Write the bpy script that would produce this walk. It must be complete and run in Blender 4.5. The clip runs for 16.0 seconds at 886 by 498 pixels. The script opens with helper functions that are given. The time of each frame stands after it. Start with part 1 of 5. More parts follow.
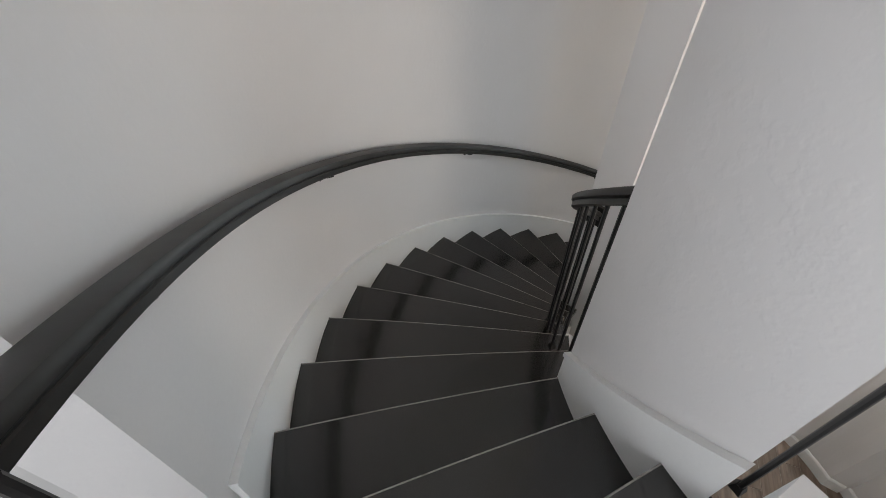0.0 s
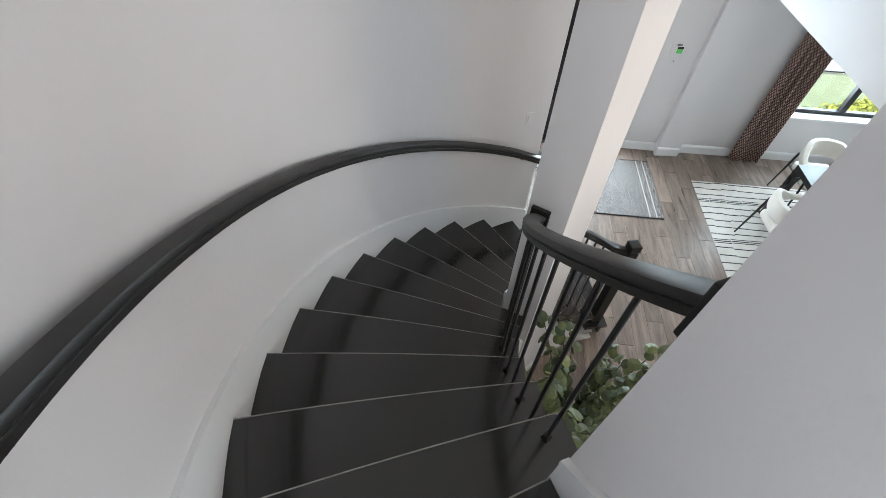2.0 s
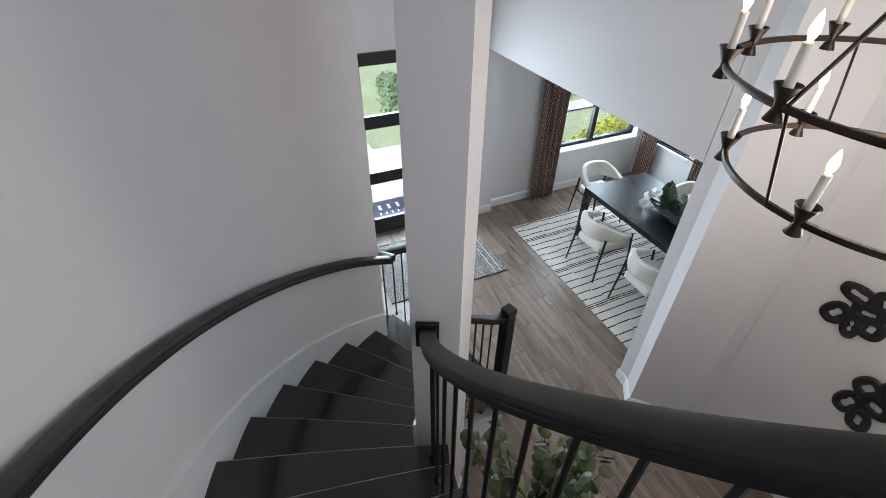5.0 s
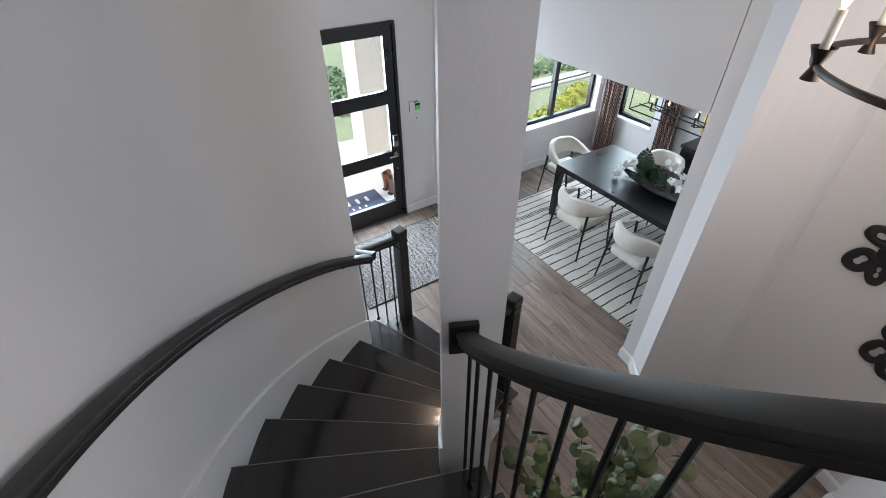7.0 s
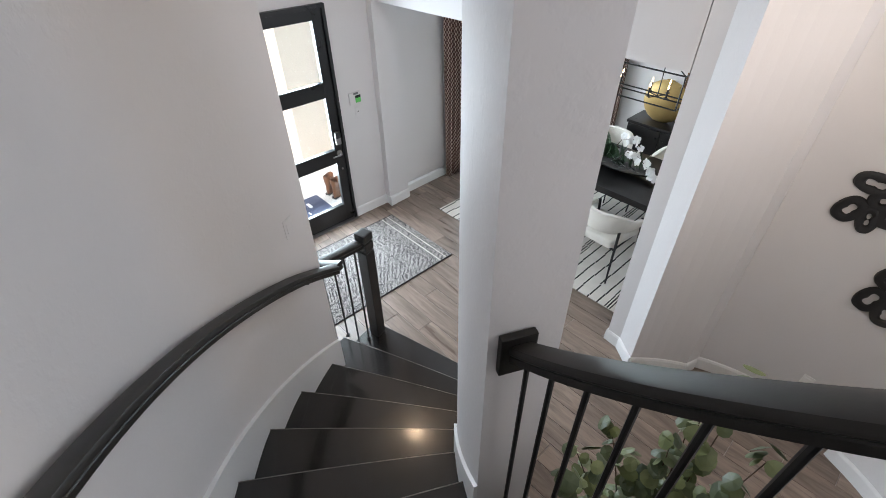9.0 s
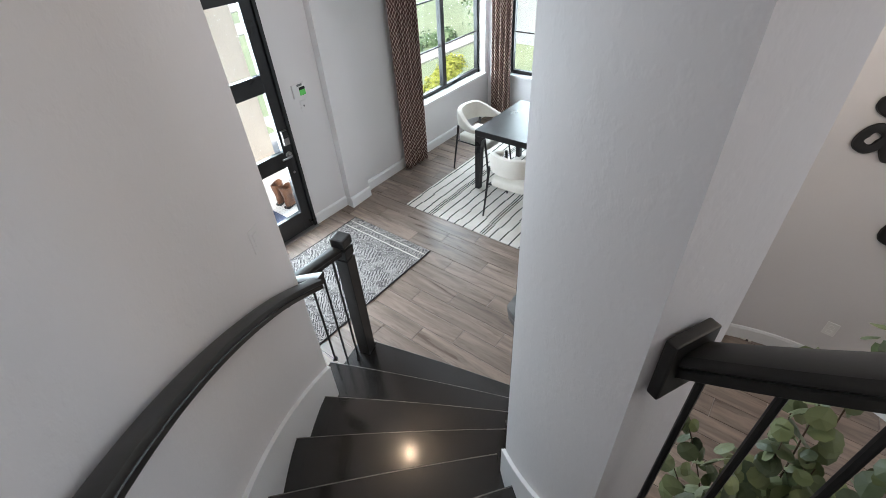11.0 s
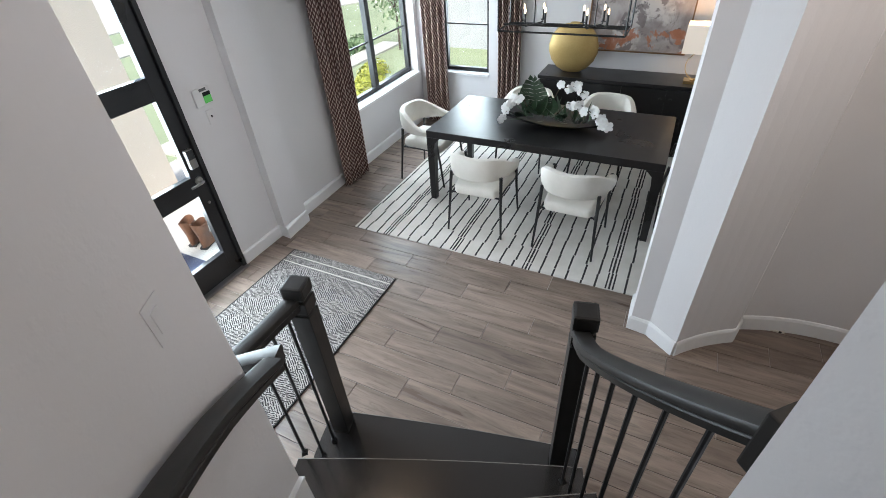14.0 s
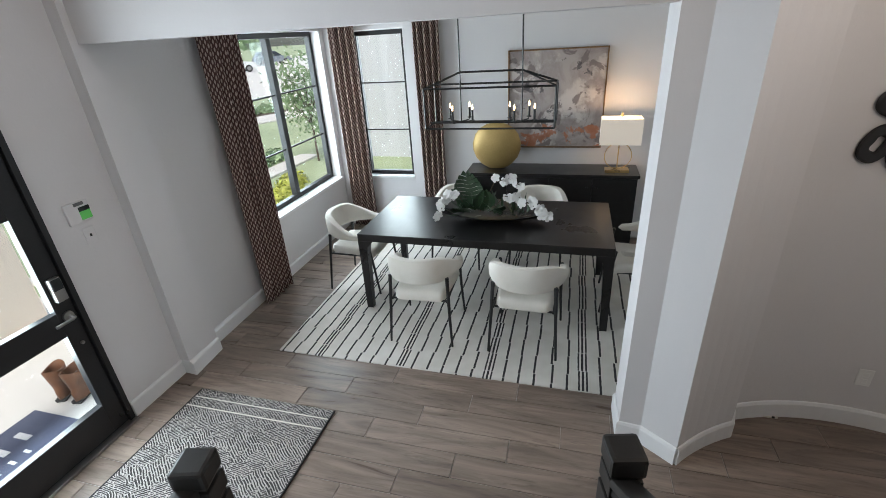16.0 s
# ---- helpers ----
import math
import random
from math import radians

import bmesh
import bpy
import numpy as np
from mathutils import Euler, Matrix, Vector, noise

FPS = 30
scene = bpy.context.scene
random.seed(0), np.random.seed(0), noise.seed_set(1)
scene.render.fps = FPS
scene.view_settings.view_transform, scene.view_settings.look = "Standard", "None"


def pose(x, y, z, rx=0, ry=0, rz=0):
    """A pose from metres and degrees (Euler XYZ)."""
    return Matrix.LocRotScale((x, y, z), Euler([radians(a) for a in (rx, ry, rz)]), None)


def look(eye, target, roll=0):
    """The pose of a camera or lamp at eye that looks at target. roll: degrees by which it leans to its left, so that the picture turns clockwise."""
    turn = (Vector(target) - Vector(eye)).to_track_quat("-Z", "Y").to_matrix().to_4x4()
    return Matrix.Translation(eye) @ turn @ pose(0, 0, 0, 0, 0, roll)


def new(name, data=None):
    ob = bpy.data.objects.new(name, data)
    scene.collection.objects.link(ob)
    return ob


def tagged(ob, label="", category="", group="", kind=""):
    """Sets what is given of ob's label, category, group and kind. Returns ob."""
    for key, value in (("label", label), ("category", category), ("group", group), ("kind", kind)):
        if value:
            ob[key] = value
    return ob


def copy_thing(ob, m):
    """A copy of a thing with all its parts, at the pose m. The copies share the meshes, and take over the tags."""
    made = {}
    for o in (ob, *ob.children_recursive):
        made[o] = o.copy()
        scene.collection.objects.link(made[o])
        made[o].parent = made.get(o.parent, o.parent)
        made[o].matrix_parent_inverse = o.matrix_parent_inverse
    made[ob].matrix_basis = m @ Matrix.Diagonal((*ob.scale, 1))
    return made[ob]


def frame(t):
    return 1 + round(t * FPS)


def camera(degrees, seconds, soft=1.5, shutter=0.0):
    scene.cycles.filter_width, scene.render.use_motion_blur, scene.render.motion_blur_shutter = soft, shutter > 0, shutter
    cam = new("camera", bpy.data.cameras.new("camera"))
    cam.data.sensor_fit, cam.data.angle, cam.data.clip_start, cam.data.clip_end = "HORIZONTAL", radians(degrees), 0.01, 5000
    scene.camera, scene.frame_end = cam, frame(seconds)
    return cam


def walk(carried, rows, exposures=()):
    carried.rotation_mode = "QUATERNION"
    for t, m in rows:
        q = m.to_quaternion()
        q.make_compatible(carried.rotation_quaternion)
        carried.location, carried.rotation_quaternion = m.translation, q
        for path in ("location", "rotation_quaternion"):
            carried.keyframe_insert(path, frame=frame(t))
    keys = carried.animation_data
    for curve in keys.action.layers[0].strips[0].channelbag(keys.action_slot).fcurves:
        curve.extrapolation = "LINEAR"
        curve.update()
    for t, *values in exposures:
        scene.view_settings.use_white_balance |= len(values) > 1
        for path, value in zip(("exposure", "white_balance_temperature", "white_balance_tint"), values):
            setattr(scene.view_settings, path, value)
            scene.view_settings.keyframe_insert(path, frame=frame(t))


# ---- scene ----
cam = camera(88.7, 16.0, soft=0.75)
PATH = [
    (0, (0.395, 0.127, 4.150), (-0.055, 1.432, 2.702), -0.30),
    (0.5, (0.307, 0.284, 4.086), (-0.071, 1.564, 2.597), -0.15),
    (1, (0.276, 0.461, 4.125), (-0.031, 1.690, 2.578), 0.57),
    (1.5, (0.228, 0.577, 4.027), (0.042, 1.840, 2.487), 1.91),
    (2, (0.207, 0.683, 4.018), (0.133, 1.955, 2.476), 2.88),
    (2.5, (0.147, 0.742, 3.966), (0.196, 2.057, 2.460), 3.44),
    (3, (0.136, 0.779, 3.925), (0.305, 2.157, 2.485), 3.00),
    (3.5, (0.125, 0.857, 3.905), (0.425, 2.302, 2.555), 2.10),
    (4, (0.166, 0.962, 3.905), (0.602, 2.439, 2.629), 1.18),
    (6.5, (0.005, 1.406, 3.591), (0.806, 2.764, 2.361), -0.24),
    (7, (-0.004, 1.533, 3.515), (0.829, 2.855, 2.266), -0.47),
    (7.5, (0.000, 1.642, 3.425), (0.901, 2.903, 2.161), 0.22),
    (8, (-0.011, 1.738, 3.346), (0.958, 2.949, 2.083), -0.30),
    (9, (-0.053, 1.929, 3.266), (0.996, 3.086, 2.017), -0.93),
    (11.5, (0.016, 2.511, 2.875), (1.226, 3.469, 1.603), -4.12),
    (12, (0.098, 2.645, 2.792), (1.318, 3.570, 1.505), -4.20),
    (12.5, (0.188, 2.737, 2.711), (1.440, 3.612, 1.420), -4.89),
    (13, (0.236, 2.827, 2.645), (1.527, 3.647, 1.356), -4.88),
    (13.5, (0.274, 2.943, 2.578), (1.601, 3.722, 1.301), -4.83),
    (14, (0.333, 3.054, 2.542), (1.723, 3.807, 1.317), -4.27),
    (14.5, (0.465, 3.149, 2.490), (1.944, 3.861, 1.347), -4.07),
    (15, (0.555, 3.209, 2.458), (2.138, 3.857, 1.422), -3.76),
    (15.5, (0.605, 3.287, 2.413), (2.280, 3.856, 1.479), -3.41),
    (16, (0.656, 3.344, 2.331), (2.385, 3.860, 1.467), -3.66),
]
walk(cam, [(t, look(eye, target, roll)) for t, eye, target, roll in PATH], exposures=[(0, 1.12, 6680, 10), (0.5, 1.26, 6600, 10), (1.0, 1.3, 6550, 10), (1.5, 1.38, 6400, 10), (2.5, 1.36, 6350, 11), (3.5, 1.06, 6250, 13), (4, 0.98, 6250, 13), (7, 0.9, 6320, 14), (8, 1.14, 6450, 15), (9, 1.27, 6500, 14), (13, 1.14, 6450, 13), (14.5, 0.95, 6500, 14), (15, 0.76, 6500, 13), (16, 0.68, 6600, 13)])

# ---- world, sun, large lights ----
world = bpy.data.worlds.new("sky")
scene.world = world
world.use_nodes = True
wn = world.node_tree
sky = wn.nodes.new("ShaderNodeTexSky")
sky.sky_type = "NISHITA"
sky.sun_disc = False
sky.sun_elevation, sky.sun_rotation = radians(51), radians(270)
sky.air_density, sky.dust_density = 1.0, 3.0
wn.links.new(sky.outputs[0], wn.nodes["Background"].inputs[0])
wn.nodes["Background"].inputs[1].default_value = 0.15

sun = bpy.data.lights.new("sun", "SUN")
sun.energy, sun.angle, sun.color = 2.0, radians(4), (1.0, 0.96, 0.9)
new("sun", sun).matrix_world = look((0, 0, 20), (6.2, 0.3, 12.2))


def area_light(name, eye, target, w, h, watts, colour=(0.77, 0.91, 1.0)):
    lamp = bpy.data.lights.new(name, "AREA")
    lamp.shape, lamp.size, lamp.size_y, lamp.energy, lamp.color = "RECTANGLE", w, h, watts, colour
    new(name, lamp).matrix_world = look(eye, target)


area_light("daylight_dining_side", (5.04, 6.6, 1.6), (4.9, 3.0, 0.9), 1.6, 1.7, 58)
area_light("daylight_dining_end", (6.4, 5.57, 1.6), (3.0, 4.6, 0.9), 0.7, 1.7, 22)
area_light("daylight_door", (1.77, 6.55, 1.4), (1.9, 3.0, 0.6), 1.0, 2.2, 98)
# unseen fill lamp behind the walker, added to brighten the stair walls
area_light("fill_upper_hall", (1.85, -2.3, 5.0), (1.2, 2.5, 3.2), 2.2, 1.5, 50, (0.93, 0.97, 1.0))

# ---- materials ----
TAU = math.tau


class Nodes:
    """Short hand for building one node material."""

    def __init__(self, name):
        self.mat = bpy.data.materials.new(name)
        self.mat.use_nodes = True
        self.tree = self.mat.node_tree
        self.bsdf = self.tree.nodes["Principled BSDF"]

    def add(self, kind, **values):
        n = self.tree.nodes.new(kind)
        for k, v in values.items():
            setattr(n, k, v)
        return n

    def link(self, a, b):
        self.tree.links.new(a, b)

    def put(self, sock, v):
        if hasattr(v, "is_output"):
            self.link(v, sock)
        elif v is not None:
            sock.default_value = v

    def math(self, op, a, b=None, c=None):
        n = self.add("ShaderNodeMath", operation=op)
        for s, v in zip(n.inputs, (a, b, c)):
            self.put(s, v)
        return n.outputs[0]

    def mix(self, f, a, b, kind="MIX"):
        n = self.add("ShaderNodeMix", data_type="RGBA", blend_type=kind)
        self.put(n.inputs[0], f)
        for s, v in ((n.inputs[6], a), (n.inputs[7], b)):
            self.put(s, (*v, 1) if isinstance(v, tuple) and len(v) == 3 else v)
        return n.outputs[2]

    def coords(self, which="Object", scale=(1, 1, 1), rot=(0, 0, 0)):
        tc, mp = self.add("ShaderNodeTexCoord"), self.add("ShaderNodeMapping")
        mp.inputs["Scale"].default_value = scale
        mp.inputs["Rotation"].default_value = rot
        self.link(tc.outputs[which], mp.inputs[0])
        return mp.outputs[0]

    def noise(self, vec, scale, detail=4.0, rough=0.55, distort=0.0):
        n = self.add("ShaderNodeTexNoise")
        self.link(vec, n.inputs["Vector"])
        for k, v in (("Scale", scale), ("Detail", detail), ("Roughness", rough), ("Distortion", distort)):
            n.inputs[k].default_value = v
        return n.outputs["Fac"]

    def ramp(self, f, lo, hi, a=0.0, b=1.0):
        n = self.add("ShaderNodeMapRange")
        self.put(n.inputs[0], f)
        for s, v in zip(n.inputs[1:5], (lo, hi, a, b)):
            s.default_value = v
        return n.outputs[0]

    def bump(self, height, strength, distance=0.002):
        n = self.add("ShaderNodeBump")
        self.link(height, n.inputs["Height"])
        n.inputs["Strength"].default_value, n.inputs["Distance"].default_value = strength, distance
        self.link(n.outputs[0], self.bsdf.inputs["Normal"])

    def done(self, colour=None, rough=None, metal=None):
        b = self.bsdf.inputs
        for s, v in ((b["Base Color"], colour), (b["Roughness"], rough), (b["Metallic"], metal)):
            if v is not None:
                self.put(s, (*v, 1) if isinstance(v, tuple) and len(v) == 3 else v)
        return self.mat


def surface(name, c1, c2, big=1.5, fine=60.0, rough=0.5, spread=0.1, metal=0.0, bump=0.15, deep=0.001, stretch=(1, 1, 1)):
    """Two colours mixed by broad and fine noise, with uneven gloss and a fine relief."""
    n = Nodes(name)
    v = n.coords("Object", stretch)
    a, b = n.noise(v, big, 3), n.noise(v, fine, 4)
    f = n.math("ADD", n.math("MULTIPLY", a, 0.65), n.math("MULTIPLY", b, 0.35))
    n.bump(b, bump, deep)
    return n.done(n.mix(n.ramp(f, 0.3, 0.7), c1, c2), n.ramp(a, 0.3, 0.7, max(0.02, rough - spread), rough + spread), metal)


def wall_paint(name, c1, c2):
    """Rolled paint over a light orange-peel plaster."""
    n = Nodes(name)
    v = n.coords("Object")
    a, b, c = n.noise(v, 0.9, 3), n.noise(v, 75.0, 3, 0.5), n.noise(v, 22.0, 3, 0.6)
    n.bump(n.math("ADD", n.math("MULTIPLY", n.ramp(c, 0.5, 0.66), 1.7), b), 0.17, 0.0012)
    return n.done(n.mix(n.ramp(a, 0.3, 0.7), c1, c2), n.ramp(b, 0.3, 0.7, 0.55, 0.75))


def plank_material():
    """Wood-look floor tile: grain along y, tone by piece."""
    n = Nodes("plank_tile")
    info = n.add("ShaderNodeObjectInfo")
    rnd = info.outputs["Random"]
    shift = n.add("ShaderNodeVectorMath", operation="ADD")
    off = n.add("ShaderNodeCombineXYZ")
    n.link(n.math("MULTIPLY", rnd, 37.0), off.inputs[0])
    n.link(n.math("MULTIPLY", rnd, 91.0), off.inputs[1])
    n.link(n.coords("Object", (1, 0.11, 1)), shift.inputs[0])
    n.link(off.outputs[0], shift.inputs[1])
    v = shift.outputs[0]
    broad, grain, knots = n.noise(v, 9.0, 5, 0.6, 1.2), n.noise(v, 90.0, 3, 0.6), n.noise(v, 26.0, 4, 0.65, 2.0)
    col = n.mix(n.ramp(broad, 0.3, 0.7), (0.105, 0.076, 0.06), (0.3, 0.232, 0.188))
    col = n.mix(n.math("MULTIPLY", n.ramp(knots, 0.52, 0.72), 0.6), col, (0.06, 0.042, 0.033))
    col = n.mix(n.math("MULTIPLY", grain, 0.3), col, (0.27, 0.22, 0.185))
    tone = n.ramp(rnd, 0, 1, 0.82, 1.18)
    hsv = n.add("ShaderNodeHueSaturation")
    n.link(col, hsv.inputs["Color"])
    n.link(tone, hsv.inputs["Value"])
    n.bump(grain, 0.12, 0.001)
    return n.done(hsv.outputs[0], n.ramp(broad, 0.3, 0.7, 0.27, 0.42))


def dark_wood(name, c1, c2, axis=(1, 1, 1), rough=0.25, relief=0.1):
    n = Nodes(name)
    v = n.coords("Object", axis)
    g, f, w = n.noise(v, 14.0, 5, 0.6, 0.8), n.noise(v, 120.0, 3), n.noise(n.coords("Object"), 3.0, 3)
    col = n.mix(n.ramp(g, 0.3, 0.7), c1, c2)
    n.bump(n.math("ADD", n.math("MULTIPLY", g, 0.6), n.math("MULTIPLY", f, 0.4)), relief, 0.0008)
    return n.done(col, n.ramp(w, 0.3, 0.7, rough - 0.04, rough + 0.06))


def rug_material():
    """Cream flat weave with broken dark dashes running along x, some in groups of three."""
    n = Nodes("dash_rug")
    sep = n.add("ShaderNodeSeparateXYZ")
    n.link(n.coords("Object"), sep.inputs[0])
    x, y = sep.outputs[0], sep.outputs[1]
    u = n.math("DIVIDE", y, 0.115)
    col_i = n.math("FLOOR", u)

    def rand(a, b):
        c = n.add("ShaderNodeCombineXYZ")
        n.put(c.inputs[0], a)
        n.put(c.inputs[1], b)
        wnoise = n.add("ShaderNodeTexWhiteNoise", noise_dimensions="2D")
        n.link(c.outputs[0], wnoise.inputs["Vector"])
        return wnoise.outputs["Value"]

    s = n.math("ADD", n.math("DIVIDE", x, 0.21), rand(col_i, 3.0))
    seg = n.math("FLOOR", s)
    jit = n.math("MULTIPLY", n.math("SUBTRACT", rand(col_i, seg), 0.5), 0.16)
    d = n.math("ABSOLUTE", n.math("ADD", n.math("SUBTRACT", n.math("FRACT", u), 0.5), jit))
    wob = n.math("MULTIPLY", n.math("SUBTRACT", n.noise(n.coords("Object"), 60.0, 2), 0.5), 0.05)
    d = n.math("ADD", d, wob)
    one = n.math("LESS_THAN", d, 0.07)
    side = n.math("LESS_THAN", n.math("ABSOLUTE", n.math("SUBTRACT", d, 0.24)), 0.055)
    group = n.math("LESS_THAN", n.math("MODULO", n.math("ADD", col_i, 60.0), 6.0), 0.5)
    line = n.math("MAXIMUM", one, n.math("MULTIPLY", side, group))
    end = n.math("LESS_THAN", n.math("ABSOLUTE", n.math("SUBTRACT", n.math("FRACT", s), 0.5)), 0.487)
    line = n.math("MULTIPLY", line, end)
    weave, tone = n.noise(n.coords("Object"), 350.0, 2), n.noise(n.coords("Object"), 4.0, 3)
    cream = n.mix(n.ramp(tone, 0.3, 0.7), (0.56, 0.53, 0.475), (0.68, 0.65, 0.6))
    n.bump(weave, 0.5, 0.002)
    return n.done(n.mix(line, cream, (0.03, 0.028, 0.028)), 0.95)


def mat_material():
    """Grey tweed: short slanted dashes that change direction block by block, two pale cross stripes."""
    n = Nodes("tweed_mat")
    v = n.coords("Object")
    sep = n.add("ShaderNodeSeparateXYZ")
    n.link(v, sep.inputs[0])
    x, y = sep.outputs[0], sep.outputs[1]

    def rand(a, b):
        c = n.add("ShaderNodeCombineXYZ")
        n.put(c.inputs[0], a)
        n.put(c.inputs[1], b)
        wnoise = n.add("ShaderNodeTexWhiteNoise", noise_dimensions="2D")
        n.link(c.outputs[0], wnoise.inputs["Vector"])
        return wnoise.outputs["Value"]

    def dashes(across, along, seed):
        u = n.math("DIVIDE", across, 0.0145)
        row = n.math("FLOOR", u)
        w = n.math("ADD", n.math("DIVIDE", along, 0.085), n.math("MULTIPLY", rand(row, seed), 3.0))
        cell = n.math("FLOOR", w)
        edge = n.math("ABSOLUTE", n.math("SUBTRACT", n.math("FRACT", u), 0.5))
        half = n.ramp(rand(row, cell), 0, 1, 0.2, 0.36)
        body = n.math("LESS_THAN", edge, half)
        return n.math("MULTIPLY", body, n.math("LESS_THAN", n.math("FRACT", w), 0.9))

    wob = n.math("MULTIPLY", n.math("SUBTRACT", n.noise(v, 16.0, 3), 0.5), 0.02)
    p = n.math("ADD", n.math("ADD", n.math("MULTIPLY", x, 0.8), n.math("MULTIPLY", y, 0.6)), wob)
    q = n.math("ADD", n.math("SUBTRACT", n.math("MULTIPLY", x, 0.8), n.math("MULTIPLY", y, 0.6)), wob)
    sway = n.math("MULTIPLY", n.math("SUBTRACT", n.noise(v, 5.0, 4, 0.7), 0.5), 0.42)
    big = n.math("ADD", n.math("FLOOR", n.math("DIVIDE", n.math("ADD", p, sway), 0.17)), n.math("FLOOR", n.math("DIVIDE", n.math("SUBTRACT", q, sway), 0.23)))
    flip = n.math("MODULO", n.math("ADD", big, 200.0), 2.0)
    flip = n.math("GREATER_THAN", flip, 0.5)
    d1, d2 = dashes(p, q, 1.0), dashes(q, p, 7.0)
    dark = n.math("ADD", n.math("MULTIPLY", d1, flip), n.math("MULTIPLY", d2, n.math("SUBTRACT", 1.0, flip)))
    fleck = n.noise(v, 160.0, 2)
    pale = n.mix(n.ramp(fleck, 0.35, 0.65), (0.2, 0.188, 0.18), (0.46, 0.435, 0.41))
    ink = n.mix(n.ramp(fleck, 0.35, 0.7), (0.01, 0.009, 0.01), (0.05, 0.045, 0.045))
    col = n.mix(dark, pale, ink)
    s1 = n.math("LESS_THAN", n.math("ABSOLUTE", n.math("SUBTRACT", x, 0.70)), 0.005)
    s2 = n.math("LESS_THAN", n.math("ABSOLUTE", n.math("SUBTRACT", x, 0.615)), 0.005)
    col = n.mix(n.math("MULTIPLY", n.math("MAXIMUM", s1, s2), 0.8), col, (0.66, 0.62, 0.55))
    n.bump(fleck, 0.6, 0.003)
    return n.done(col, 0.95)


def curtain_material():
    """Brown cloth woven with pale pointed ovals in a diamond grid."""
    n = Nodes("curtain_cloth")
    tc, sep = n.add("ShaderNodeTexCoord"), n.add("ShaderNodeSeparateXYZ")
    n.link(tc.outputs["UV"], sep.inputs[0])
    u, w = n.math("DIVIDE", sep.outputs[0], 0.036), n.math("DIVIDE", sep.outputs[1], 0.058)

    def oval(du, dw):
        a = n.math("ABSOLUTE", n.math("SUBTRACT", n.math("FRACT", n.math("ADD", u, du)), 0.5))
        b = n.math("ABSOLUTE", n.math("SUBTRACT", n.math("FRACT", n.math("ADD", w, dw)), 0.5))
        return n.math("ADD", n.math("MULTIPLY", a, 1.0), n.math("MULTIPLY", n.math("MULTIPLY", b, b), 1.5))

    d = n.math("MINIMUM", oval(0, 0), oval(0.5, 0.5))
    f = n.ramp(d, 0.135, 0.2, 1.0, 0.0)
    fine = n.noise(n.coords("Object"), 260.0, 3)
    base = n.mix(fine, (0.055, 0.024, 0.022), (0.13, 0.065, 0.055))
    pale = n.mix(fine, (0.42, 0.32, 0.27), (0.6, 0.5, 0.44))
    n.bump(fine, 0.3, 0.001)
    return n.done(n.mix(f, base, pale), 0.85)


def painting_material():
    """Soft cloud shapes in greys, mauve, rust and charcoal."""
    n = Nodes("painted_canvas")
    v = n.coords("Object")
    sep = n.add("ShaderNodeSeparateXYZ")
    n.link(v, sep.inputs[0])
    a, b, c, d = n.noise(v, 3.0, 6, 0.6, 0.6), n.noise(v, 4.3, 5, 0.55, 0.9), n.noise(v, 5.5, 6, 0.62, 0.4), n.noise(v, 2.2, 5, 0.6)
    col = n.mix(n.ramp(a, 0.4, 0.6), (0.42, 0.37, 0.35), (0.27, 0.225, 0.21))
    col = n.mix(n.ramp(d, 0.5, 0.56), col, (0.55, 0.5, 0.47))
    col = n.mix(n.math("MULTIPLY", n.ramp(b, 0.56, 0.6), 0.85), col, (0.17, 0.135, 0.13))
    col = n.mix(n.math("MULTIPLY", n.ramp(c, 0.6, 0.63), 0.8), col, (0.055, 0.05, 0.055))
    low = n.ramp(sep.outputs[2], -0.08, -0.3)
    col = n.mix(n.math("MULTIPLY", n.ramp(n.math("MULTIPLY", c, low), 0.52, 0.56), 0.85), col, (0.42, 0.15, 0.07))
    n.bump(n.noise(v, 180.0, 2), 0.2, 0.001)
    return n.done(col, 0.7)


def glow(name, colour, strength, base=(0.8, 0.8, 0.8)):
    n = Nodes(name)
    n.bsdf.inputs["Emission Color"].default_value = (*colour, 1)
    n.bsdf.inputs["Emission Strength"].default_value = strength
    return n.done(base, 0.4)


def glass_material():
    n = Nodes("window_glass")
    out = n.tree.nodes["Material Output"]
    t, g, m = n.add("ShaderNodeBsdfTransparent"), n.add("ShaderNodeBsdfGlossy"), n.add("ShaderNodeMixShader")
    t.inputs[0].default_value = (0.95, 0.98, 0.97, 1)
    g.inputs["Roughness"].default_value = 0.02
    m.inputs[0].default_value = 0.035
    n.link(t.outputs[0], m.inputs[1])
    n.link(g.outputs[0], m.inputs[2])
    n.link(m.outputs[0], out.inputs["Surface"])
    return n.mat


M_WALL = wall_paint("wall_paint", (0.626, 0.61, 0.61), (0.666, 0.65, 0.65))
M_CEIL = wall_paint("ceiling_paint", (0.78, 0.78, 0.77), (0.82, 0.82, 0.81))
M_TRIM = surface("trim_paint", (0.69, 0.69, 0.69), (0.74, 0.74, 0.74), 2.0, 90.0, 0.45, 0.06, bump=0.05)
M_TREAD = dark_wood("stained_tread", (0.010, 0.0092, 0.009), (0.017, 0.0155, 0.015), (1, 1, 1), 0.2, 0.02)
M_TREAD.node_tree.nodes["Principled BSDF"].inputs["Coat Weight"].default_value = 0.5
M_TREAD.node_tree.nodes["Principled BSDF"].inputs["Coat Roughness"].default_value = 0.1
M_RAIL = dark_wood("stained_rail", (0.0095, 0.0088, 0.008), (0.019, 0.0175, 0.016), (1, 1, 0.4), 0.43, 0.25)
